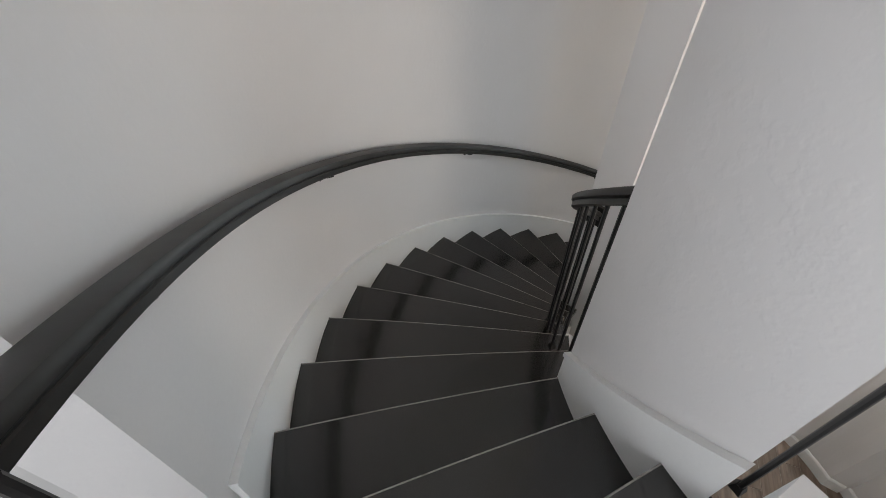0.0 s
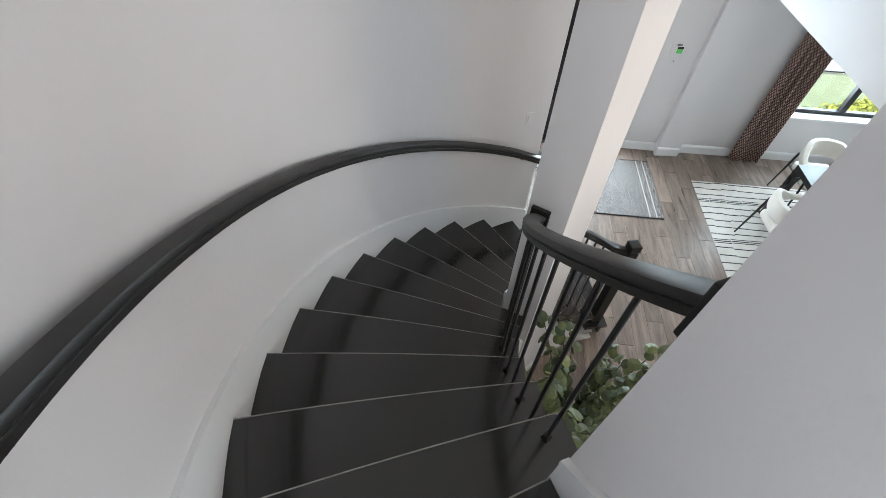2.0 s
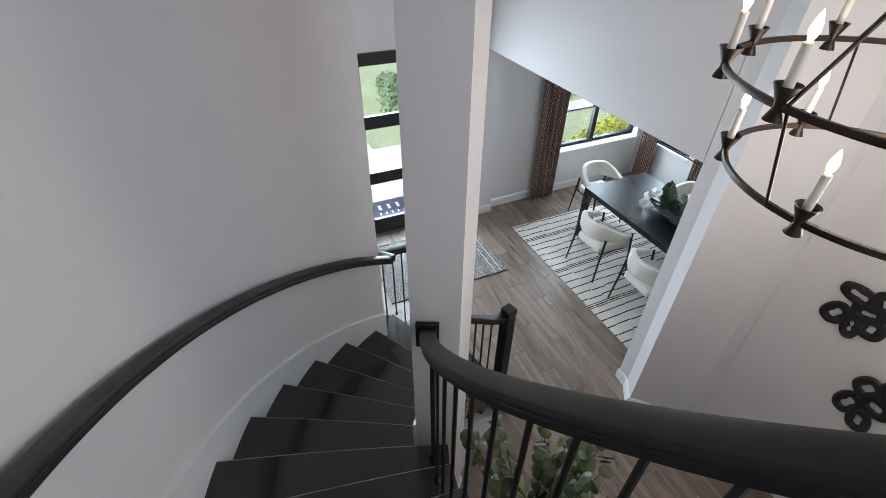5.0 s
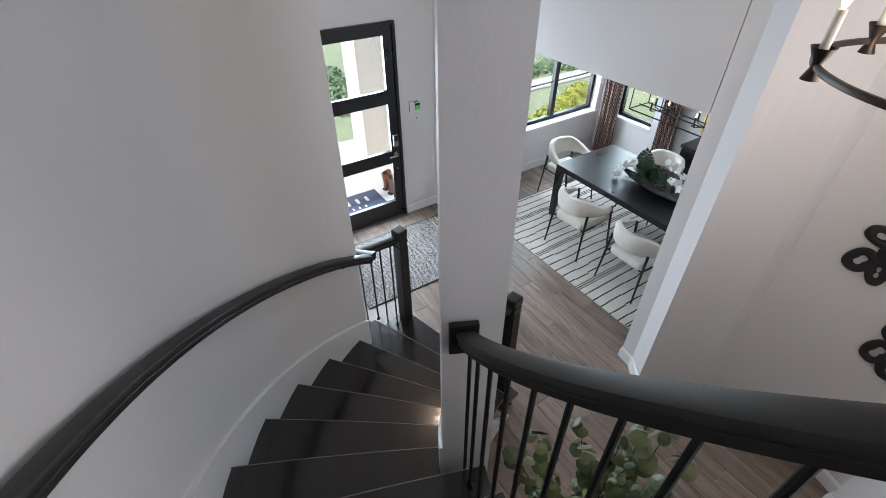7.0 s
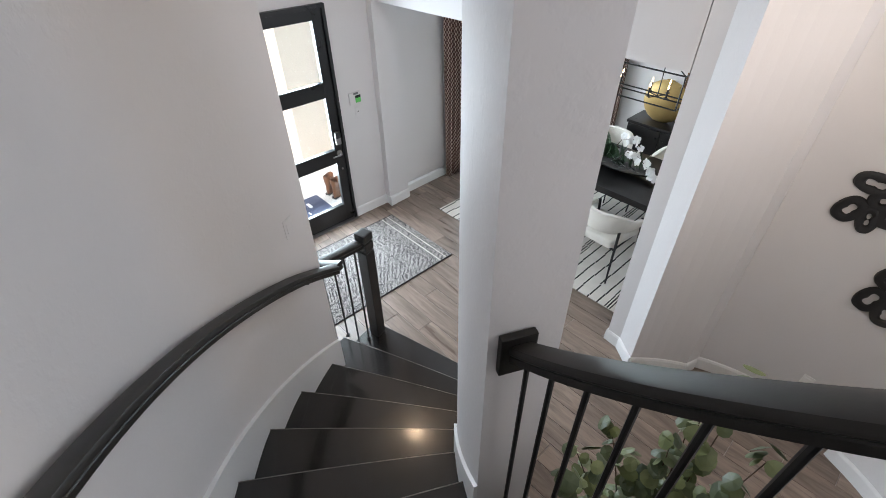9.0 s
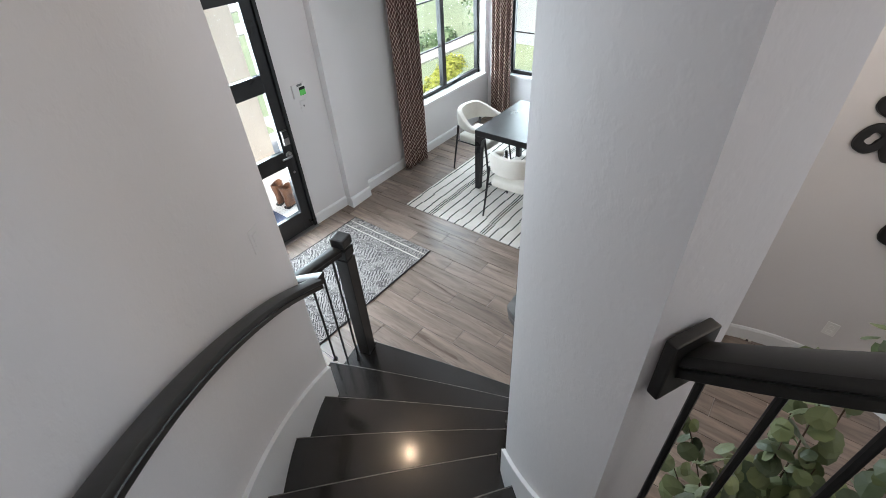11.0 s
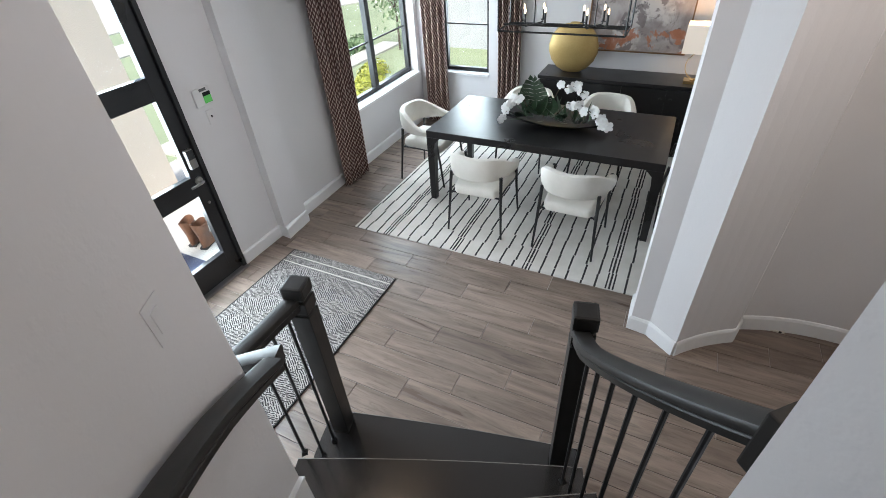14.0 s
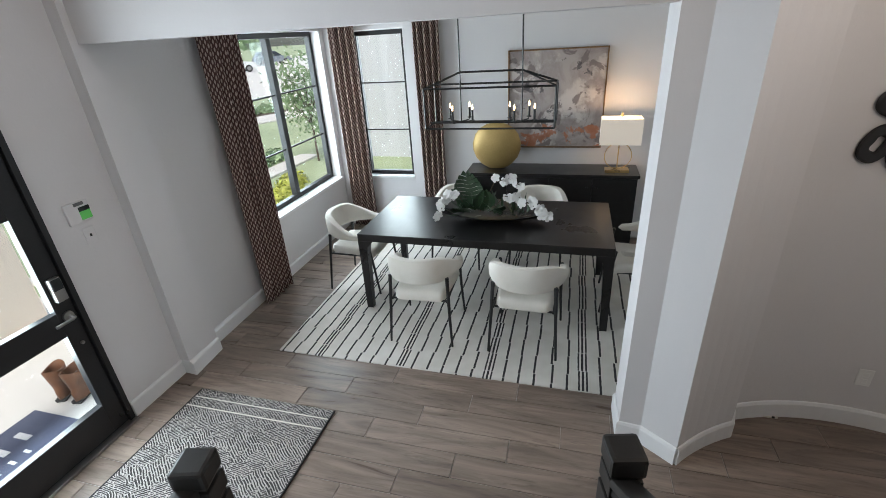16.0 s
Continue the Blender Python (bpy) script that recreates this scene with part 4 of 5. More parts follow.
def ring_tier(r, z, n, turn):
    bm = bmesh.new()
    rows = []
    m = 96
    for i in range(m):
        a = TAU * i / m
        rows.append([bm.verts.new(((r + u) * math.cos(a), (r + u) * math.sin(a), z + w)) for u, w in ((-0.006, -0.010), (0.006, -0.010), (0.0085, 0), (0.006, 0.010), (-0.006, 0.010))])
    for i in range(m):
        p, q = rows[i], rows[(i + 1) % m]
        for k in range(5):
            bm.faces.new((p[k], p[(k + 1) % 5], q[(k + 1) % 5], q[k]))
    part("ring", bm, M_BRONZE, chandelier, "", True)
    for i in range(n):
        a = TAU * i / n + radians(turn)
        x, y = r * math.cos(a), r * math.sin(a)
        cup = part("cup", lathe(bmesh.new(), [(0.026, -0.04), (0.024, -0.034), (0.013, -0.005), (0.016, 0.012), (0.034, 0.052), (0.036, 0.056), (0.03, 0.054), (0.014, 0.03)], (x, y, z), 16), M_BRONZE, chandelier, "", True)
        part("candle", lathe(bmesh.new(), [(0.0135, 0.03), (0.0135, 0.155), (0.01, 0.158)], (x, y, z), 16), M_CANDLE, cup, "ivory candle sleeve", True)
        bulb(chandelier, x, y, z + 0.158, 0.8)


ring_tier(0.585, 0.31, 10, 25)
ring_tier(0.475, 0.0, 6, 4)
for i in range(3):
    a = TAU * i / 3 + 0.9
    iron = [(0.585 * math.cos(a), 0.585 * math.sin(a), 0.32), (0.06 * math.cos(a), 0.06 * math.sin(a), 0.95)]
    part("strap", tube(bmesh.new(), iron, 0.006, 8), M_BRONZE, chandelier)
    part("strap", tube(bmesh.new(), [(0.58 * math.cos(a), 0.58 * math.sin(a), 0.31), (0.48 * math.cos(a), 0.48 * math.sin(a), 0.0)], 0.005, 8), M_BRONZE, chandelier)
part("stem", tube(bmesh.new(), [(0, 0, 0.9), (0, 0, 2.91)], 0.01, 10), M_BRONZE, chandelier)
part("hub", lathe(bmesh.new(), [(0.01, 0.88), (0.065, 0.93), (0.065, 0.96), (0.02, 1.0)], sides=20), M_BRONZE, chandelier, "", True)
ch_light = bpy.data.lights.new("chandelier_light", "POINT")
ch_light.energy, ch_light.color, ch_light.shadow_soft_size = 15.0, (1.0, 0.85, 0.68), 0.3
new("chandelier_light", ch_light).matrix_world = pose(1.985, 1.735, 3.0)


# ---- curtains ----
def curtain(at, turn, width, height, folds, seed):
    rng = random.Random(seed)
    ob = thing("curtain", "floor-length brown curtain with pale oval lattice pattern", "curtain", "dining curtains", at, turn)
    bm = bmesh.new()
    uvl = bm.loops.layers.uv.new("uv")
    nx, nz = folds * 10, 26
    ph = [rng.uniform(-0.5, 0.5) for _ in range(folds + 2)]
    rows, arcs = [], []
    for j in range(nz + 1):
        f = j / nz
        row, length, last = [], 0.0, None
        alen = []
        for i in range(nx + 1):
            u = i / nx
            k = u * folds
            amp = 0.034 * (1 + 0.25 * math.sin(3 * f + ph[int(k)]))
            y = amp * math.sin(TAU * k + 0.5 * math.sin(2.2 * f + ph[int(k)]))
            x = width * (u - 0.5) * (1 + 0.05 * math.sin(2.4 * f + seed)) + 0.006 * math.sin(5 * f + k)
            p = Vector((x, y, height * f))
            length += 0 if last is None else (p - last).length
            last = p
            row.append(bm.verts.new(p))
            alen.append(length)
        rows.append(row)
        arcs.append(alen)
    for j in range(nz):
        for i in range(nx):
            fc = bm.faces.new((rows[j][i], rows[j][i + 1], rows[j + 1][i + 1], rows[j + 1][i]))
            for lp, (jj, ii) in zip(fc.loops, ((j, i), (j, i + 1), (j + 1, i + 1), (j + 1, i))):
                lp[uvl].uv = (arcs[jj][ii], height * jj / nz)
    cloth = part("cloth", bm, M_CURTAIN, ob, "", True)
    mod = cloth.modifiers.new("thickness", "SOLIDIFY")
    mod.thickness, mod.offset = 0.004, 0
    return ob


curtain((4.055, 6.125, 0.015), 0, 0.41, 2.78, 5, 1)
curtain((5.895, 5.955, 0.015), 90, 0.33, 2.78, 4, 2)
curtain((5.895, 4.945, 0.015), 90, 0.30, 2.78, 4, 3)
rod = thing("curtain_rod", "black metal curtain rod", "curtain rod", at=(0, 0, 0))
part("rod", tube(bmesh.new(), [(3.7, 6.125, 2.80), (5.93, 6.125, 2.80)], 0.011, 10), M_IRON, rod)
rod2 = thing("curtain_rod", "black metal curtain rod", "curtain rod", at=(0, 0, 0))
part("rod", tube(bmesh.new(), [(5.895, 6.2, 2.82), (5.895, 4.72, 2.82)], 0.011, 10), M_IRON, rod2)

# recessed downlight in the high entry ceiling
can = thing("recessed_light", "small lit recessed ceiling downlight", "ceiling light", at=(2.4, 5.42, TOP))
part("trim_ring", lathe(bmesh.new(), [(0.062, -0.001), (0.085, -0.001), (0.088, -0.006), (0.06, -0.008)], sides=28), M_TRIM, can, "", True)
part("lens", lathe(bmesh.new(), [(0.0, -0.004), (0.06, -0.004), (0.06, -0.002)], sides=24), glow("lit_lens", (1.0, 0.7, 0.42), 60.0), can, "warm lit lens")
spot = bpy.data.lights.new("recessed_spot", "SPOT")
spot.energy, spot.color, spot.spot_size, spot.spot_blend, spot.shadow_soft_size = 22.0, (1.0, 0.75, 0.5), radians(110), 0.7, 0.035
new("recessed_spot", spot).matrix_world = look((2.4, 5.42, TOP - 0.03), (2.4, 5.42, 0))


# ---- plants ----
def leaf_material(name, c1, c2, rough=0.45):
    n = Nodes(name)
    geo = n.add("ShaderNodeNewGeometry")
    col = n.mix(geo.outputs["Random Per Island"], c1, c2)
    f = n.noise(n.coords("Object"), 60.0, 3)
    return n.done(n.mix(n.math("MULTIPLY", f, 0.3), col, (0.16, 0.2, 0.11)), rough)


M_EUCA = leaf_material("eucalyptus_leaf", (0.022, 0.045, 0.02), (0.14, 0.17, 0.06))
M_STEM = surface("brown_stem", (0.05, 0.035, 0.022), (0.1, 0.07, 0.045), 10.0, 80.0, 0.8)
M_MONST = leaf_material("dark_leaf", (0.008, 0.03, 0.014), (0.02, 0.06, 0.03), 0.3)
M_PETAL = surface("white_petal", (0.78, 0.77, 0.74), (0.86, 0.85, 0.83), 20.0, 90.0, 0.55)
M_POT = surface("white_ceramic", (0.7, 0.69, 0.66), (0.78, 0.77, 0.74), 4.0, 60.0, 0.35)


def round_leaf(bm, at, normal, r, rng):
    nrm = Vector(normal).normalized()
    a = nrm.orthogonal().normalized()
    a.rotate(Matrix.Rotation(rng.uniform(0, TAU), 3, nrm))
    b = nrm.cross(a)
    at = Vector(at)
    c = bm.verts.new(at + nrm * 0.12 * r)
    rim = []
    for i in range(9):
        f = TAU * i / 9
        k = 1.0 + 0.12 * math.cos(f) + rng.uniform(-0.05, 0.05)
        rim.append(bm.verts.new(at + r * k * (math.cos(f) * a + 0.88 * math.sin(f) * b) - nrm * 0.1 * r * rng.uniform(0.2, 1)))
    for i in range(9):
        bm.faces.new((c, rim[i], rim[(i + 1) % 9]))


def eucalyptus(x, y, seed):
    rng = random.Random(seed)
    ob = thing("potted_eucalyptus", "tall round-leaved eucalyptus plant in a white pot", "plant", at=(x, y, 0))
    part("pot", lathe(bmesh.new(), [(0.12, 0), (0.15, 0.02), (0.185, 0.34), (0.19, 0.36), (0.17, 0.36), (0.165, 0.31), (0.02, 0.30)], sides=32), M_POT, ob, "tapered white pot", True)
    leaves, stems = bmesh.new(), bmesh.new()
    for s in range(30):
        a, lean = rng.uniform(0, TAU), rng.uniform(0.08, 0.42)
        top = rng.uniform(0.95, 1.86) - 0.3 * max(0, lean - 0.25)
        pts = []
        for i in range(9):
            f = i / 8
            rr = 0.05 + lean * f ** 1.5
            pts.append(Vector((rr * math.cos(a + 0.3 * f), rr * math.sin(a + 0.3 * f), 0.3 + (top - 0.3) * f - 0.25 * lean * max(0, f - 0.6))))
        tube(stems, pts, 0.006, 5, 0.002)
        for i in range(3, 9):
            p = pts[i]
            for _ in range(5):
                d = Vector((rng.uniform(-1, 1), rng.uniform(-1, 1), rng.uniform(-0.5, 0.7))).normalized()
                q = p + d * rng.uniform(0.02, 0.05) + Vector((0, 0, rng.uniform(-0.04, 0.04)))
                round_leaf(leaves, q, d + Vector((0, 0, 0.7)), rng.uniform(0.026, 0.046), rng)
    part("stems", stems, M_STEM, ob)
    part("foliage", leaves, M_EUCA, ob, "dense round grey-green leaves")


eucalyptus(1.07, 1.93, 5)


def monstera_leaf(bm, base, tip, up, width, rng):
    """A broad split leaf: strips that fan out from the midrib with gaps between them."""
    base, tip = Vector(base), Vector(tip)
    d = tip - base
    s = d.cross(Vector(up)).normalized()
    n = s.cross(d).normalized()
    m = 10
    for side in (-1, 1):
        for i in range(m):
            f0, f1 = (i + 0.03) / m, (i + 0.84) / m
            w0, w1 = width * math.sin(math.pi * min(1, 0.1 + f0 * 0.92)) ** 0.7, width * math.sin(math.pi * min(0.98, 0.1 + f1 * 0.9)) ** 0.7
            c0, c1 = base + d * i / m, base + d * (i + 1) / m
            e0 = base + d * (f0 + 0.1) + side * s * w0 - n * 0.3 * w0
            e1 = base + d * (f1 + 0.12) + side * s * w1 - n * 0.3 * w1
            h0 = base + d * (f0 + 0.04) + side * s * w0 * 0.5 + n * 0.05 * width
            h1 = base + d * (f1 + 0.05) + side * s * w1 * 0.5 + n * 0.05 * width
            v = [bm.verts.new(q) for q in (c0, c1, h1, h0, e0, e1)]
            bm.faces.new((v[0], v[1], v[2], v[3]))
            bm.faces.new((v[3], v[2], v[5], v[4]))


def orchid(bm, at, facing, size, rng):
    """Five broad petals and a small lip."""
    f = Vector(facing).normalized()
    a = f.orthogonal().normalized()
    b = f.cross(a)
    at = Vector(at)
    for i in range(5):
        t = TAU * i / 5 + 0.3
        d, e = math.cos(t) * a + math.sin(t) * b, -math.sin(t) * a + math.cos(t) * b
        w = 0.55 if i % 2 else 0.42
        q = [at, at + size * (0.45 * d + w * e) + f * 0.08 * size, at + size * (0.85 * d + w * 0.7 * e) + f * 0.02 * size, at + size * d,
             at + size * (0.85 * d - w * 0.7 * e) + f * 0.02 * size, at + size * (0.45 * d - w * e) + f * 0.08 * size]
        bm.faces.new([bm.verts.new(p) for p in q])


rng = random.Random(8)
TZ = 0.771
centre = thing("flower_centrepiece", "long black bowl of white orchids and dark split leaves", "flower arrangement", at=(4.40, 4.02, TZ))
bm = bmesh.new()
loops = []
for i in range(25):
    u = -1 + 2 * i / 24
    w, zt = 0.095 * (1 - abs(u) ** 2.4) + 0.004, 0.036 + 0.04 * abs(u) ** 2
    loops.append([bm.verts.new((w * c, 0.42 * u, z)) for c, z in ((-1, zt), (-0.75, 0.014 + 0.03 * abs(u)), (-0.3, 0.0 + 0.05 * u * u), (0.3, 0.0 + 0.05 * u * u), (0.75, 0.014 + 0.03 * abs(u)), (1, zt),
                                                          (0.9, zt), (0.6, 0.024 + 0.03 * abs(u)), (-0.6, 0.024 + 0.03 * abs(u)), (-0.9, zt))])
for p, q in zip(loops, loops[1:]):
    for k in range(10):
        bm.faces.new((p[k], p[(k + 1) % 10], q[(k + 1) % 10], q[k]))
bm.faces.new(loops[0])
bm.faces.new(loops[-1])
part("bowl", bm, M_BLACKWOOD, centre, "boat-shaped black bowl", True)
bm = bmesh.new()
for bx, by, tx, ty, tz, w in ((0, 0.14, -0.03, 0.19, 0.37, 0.12), (0, 0.08, -0.06, 0.05, 0.25, 0.085), (0, 0.12, 0.08, 0.32, 0.2, 0.09), (0, 0.02, -0.1, -0.09, 0.15, 0.06), (0.0, 0.2, -0.13, 0.27, 0.13, 0.085)):
    monstera_leaf(bm, (bx, by, 0.07), (tx, ty, tz), (0.4, 0.1, 1), w, rng)
for _ in range(60):
    y = rng.uniform(-0.29, 0.3)
    d = Vector((rng.uniform(-1, 1), rng.uniform(-0.7, 0.7), rng.uniform(0.1, 0.8))).normalized()
    p, q = Vector((0.04 * d.x, y, 0.05)), Vector((0.04 * d.x, y, 0.05)) + d * rng.uniform(0.09, 0.22)
    s = d.cross(Vector((0, 0, 1))).normalized() * rng.uniform(0.007, 0.02)
    v = [bm.verts.new(c) for c in (p, (p + q) / 2 + s, q, (p + q) / 2 - s)]
    bm.faces.new(v)
part("leaves", bm, M_MONST, centre, "dark green split leaves")
st, blooms = bmesh.new(), []
for path in (((0, 0.02, 0.06), (-0.02, -0.09, 0.2), (-0.03, -0.2, 0.2), (-0.04, -0.29, 0.15), (-0.05, -0.36, 0.11), (-0.06, -0.42, 0.05)),
             ((0, 0.1, 0.06), (-0.03, -0.02, 0.31), (-0.03, -0.12, 0.34), (-0.04, -0.22, 0.29)),
             ((0, 0.2, 0.06), (-0.06, 0.26, 0.24), (-0.08, 0.33, 0.20), (-0.09, 0.38, 0.11), (-0.1, 0.42, 0.03))):
    tube(st, path, 0.0035, 5)
    for i in range(2, len(path)):
        for j in range(3):
            t = (j + rng.uniform(0.1, 0.9)) / 3
            p = Vector(path[i - 1]).lerp(Vector(path[i]), t) + Vector((rng.uniform(-0.03, 0.01), rng.uniform(-0.02, 0.02), rng.uniform(-0.025, 0.025)))
            fl = bmesh.new()
            orchid(fl, p, (rng.uniform(-1.2, -0.3), rng.uniform(-0.6, 0.6), rng.uniform(-0.1, 0.7)), rng.uniform(0.034, 0.046), rng)
            blooms.append(fl)
for fl in blooms:
    part("orchid", fl, M_PETAL, centre, "white orchid blossom")
part("flower_stems", st, M_STEM, centre)
centre.matrix_basis = pose(4.44, 3.985, TZ) @ Matrix.Scale(1.17, 4)

# ---- wall sculpture in the round hall ----
M_SCULPT = surface("matt_black_resin", (0.008, 0.008, 0.009), (0.016, 0.016, 0.017), 6.0, 90.0, 0.5)


def loop_shape(name, a, z, lobes):
    """A flat black wall piece of joined rounded loops."""
    x, y = polar(R_HALL, a, C2)
    ob = thing(name, "black wall sculpture of joined rounded loops", "wall art", "wall loops", (x, y, z), a + 90)
    for cx, cz, w, h, rot in lobes:
        bm = bmesh.new()
        rows = []
        for i in range(36):
            t = TAU * i / 36
            ux, uz = math.copysign(abs(math.cos(t)) ** 0.75, math.cos(t)) * w, math.copysign(abs(math.sin(t)) ** 0.75, math.sin(t)) * h
            dr = Vector((ux, 0, uz)).normalized()
            c = Vector((ux, 0.02, uz))
            rows.append([c + 0.032 * math.cos(TAU * k / 8) * dr + Vector((0, 0.019 * math.sin(TAU * k / 8), 0)) for k in range(8)])
        vv = [[bm.verts.new(p) for p in r] for r in rows]
        for i in range(36):
            p, q = vv[i], vv[(i + 1) % 36]
            for k in range(8):
                bm.faces.new((p[k], p[(k + 1) % 8], q[(k + 1) % 8], q[k]))
        bmesh.ops.transform(bm, matrix=Matrix.Translation((cx * 0.92, 0, cz * 0.92)) @ Matrix.Scale(0.9, 4) @ Matrix.Rotation(radians(rot), 4, "Y"), verts=bm.verts)
        part("loop", bm, M_SCULPT, ob, "", True)


loop_shape("wall_sculpture", 6.6, 1.81, ((0.085, -0.08, 0.05, 0.072, -28), (0.04, 0.12, 0.085, 0.045, -8), (-0.025, -0.115, 0.032, 0.075, 8), (-0.06, 0.03, 0.07, 0.045, 10), (-0.12, -0.06, 0.05, 0.06, 0), (-0.1, 0.15, 0.05, 0.06, 20)))
loop_shape("wall_sculpture", -7.3, 1.31, ((0.06, -0.1, 0.05, 0.085, -20), (0.03, 0.1, 0.055, 0.07, -30), (-0.07, 0.02, 0.07, 0.055, 0), (-0.05, -0.16, 0.05, 0.07, 10), (-0.09, 0.17, 0.06, 0.055, 0)))

# socket plate on the curved wall
xo, yo = polar(R_HALL, -5.4, C2)
outlet = thing("wall_outlet", "white wall socket plate near the floor", "outlet", at=(xo, yo, 0.36), turn=84.6)
part("plate", boxbm(-0.036, 0.036, 0.001, 0.007, -0.058, 0.058, bevel=0.003), M_PLASTIC, outlet)
for z in (-0.022, 0.022):
    part("socket", boxbm(-0.016, 0.016, 0.006, 0.009, z - 0.014, z + 0.014, bevel=0.003), M_PLASTIC, outlet)

# ---- outside ----
M_GRASS = surface("lawn_grass", (0.25, 0.31, 0.18), (0.36, 0.41, 0.26), 0.8, 25.0, 0.9, 0.05, bump=0.6, deep=0.03)
M_CONC = surface("pale_concrete", (0.5, 0.48, 0.45), (0.6, 0.58, 0.55), 0.7, 30.0, 0.85)
M_ASPH = surface("asphalt", (0.16, 0.16, 0.16), (0.22, 0.22, 0.215), 0.7, 60.0, 0.9)
M_STUCCO = surface("beige_stucco", (0.80, 0.68, 0.57), (0.85, 0.73, 0.62), 0.8, 70.0, 0.9)
bn = Nodes("white_brick")
bt = bn.add("ShaderNodeTexBrick")
bn.link(bn.coords("Object", (1, 1, 1), (radians(90), 0, radians(90))), bt.inputs["Vector"])
for key, val in (("Scale", 1.0), ("Mortar Size", 0.006), ("Brick Width", 0.4), ("Row Height", 0.2)):
    bt.inputs[key].default_value = val
for key, val in (("Color1", (0.53, 0.55, 0.59, 1)), ("Color2", (0.58, 0.6, 0.64, 1)), ("Mortar", (0.45, 0.47, 0.5, 1))):
    bt.inputs[key].default_value = val
bn.bump(bt.outputs["Fac"], 0.3, 0.004)
M_BRICKW = bn.done(bt.outputs["Color"], 0.85)
M_NAVY = surface("navy_coir", (0.04, 0.048, 0.085), (0.07, 0.08, 0.125), 5.0, 250.0, 0.95, 0.04, bump=0.6)
M_LETTER = surface("pale_print", (0.5, 0.5, 0.5), (0.62, 0.62, 0.62), 8.0, 120.0, 0.9)
M_BUSH = leaf_material("bush_leaf", (0.11, 0.2, 0.08), (0.25, 0.36, 0.19), 0.6)
M_YELLOW = leaf_material("yellow_leaf", (0.35, 0.38, 0.03), (0.55, 0.55, 0.08), 0.6)
M_BOOT = surface("tan_leather", (0.045, 0.016, 0.008), (0.24, 0.1, 0.045), 7.0, 90.0, 0.5, 0.1, bump=0.25)
M_CARW = surface("white_car_paint", (0.66, 0.67, 0.68), (0.72, 0.73, 0.74), 1.0, 40.0, 0.25)
M_CARS = surface("blue_grey_car_paint", (0.16, 0.19, 0.23), (0.2, 0.23, 0.27), 1.0, 40.0, 0.25)
M_TYRE = surface("tyre_rubber", (0.012, 0.012, 0.012), (0.03, 0.03, 0.03), 4.0, 60.0, 0.8)
M_CARGLASS = surface("car_window", (0.02, 0.025, 0.03), (0.04, 0.045, 0.05), 2.0, 20.0, 0.1)

structure("ground", boxbm(-300, 300, 6.42, 400, -0.6, -0.22), M_GRASS, "mown green lawn", "ground")
structure("ground_east", boxbm(6.17, 300, -300, 6.42, -0.6, -0.221), M_GRASS, "mown green lawn", "ground")
porch = structure("pavement_porch", boxbm(-0.6, 4.3, 6.42, 9.0, -0.25, -0.10), M_CONC, "pale tiled porch floor", "pavement")
structure("pavement_path", boxbm(0.6, 2.2, 9.0, 16.0, -0.23, -0.17), M_CONC, "pale concrete front path", "pavement")
structure("pavement_walk", prism(bmesh.new(), [(-60, 16.0), (10.6, 15.8), (30, 6.4), (31, 7.7), (11.2, 17.2), (-60, 17.4)], -0.23, -0.185), M_CONC, "pale concrete pavement along the road", "pavement")
structure("road", boxbm(-80, 160, 19.0, 52.0, -0.23, -0.19), M_CONC, "pale sunlit concrete road", "road")
structure("pavement_drive", prism(bmesh.new(), [(4.0, 9.35), (10.4, 9.25), (10.4, 9.75), (4.0, 9.85)], -0.23, -0.175), M_CONC, "pale concrete edging strip", "pavement")
structure("mulch_bed", prism(bmesh.new(), [(11.8, 16.3), (17.6, 14.4), (18.2, 15.5), (12.3, 17.6)], -0.23, -0.2), M_STEM, "dark mulch planting bed", "ground")
structure("porch_wall", boxbm(2.64, 3.17, 8.1, 8.62, -0.1, 3.0), M_STUCCO, "beige stucco porch pier", "wall")
structure("porch_roof", boxbm(-0.6, 3.2, 6.42, 6.9, 3.0, 3.2), M_STUCCO, "porch ceiling", "ceiling")

mat_out = thing("doormat", "navy doormat with pale printed lettering bars", "doormat", at=(1.83, 6.885, -0.10))
part("mat", boxbm(-0.48, 0.48, -0.28, 0.28, 0, 0.012, bevel=0.004), M_NAVY, mat_out)
for i in range(5):
    part("letter_bar", boxbm(-0.34 + i * 0.145, -0.34 + i * 0.145 + 0.045, 0.02, 0.15, 0.012, 0.0145), M_LETTER, mat_out)
for i in range(5):
    part("letter_bar", boxbm(-0.22 + i * 0.095, -0.22 + i * 0.095 + 0.022, -0.12, -0.06, 0.012, 0.0145), M_LETTER, mat_out)


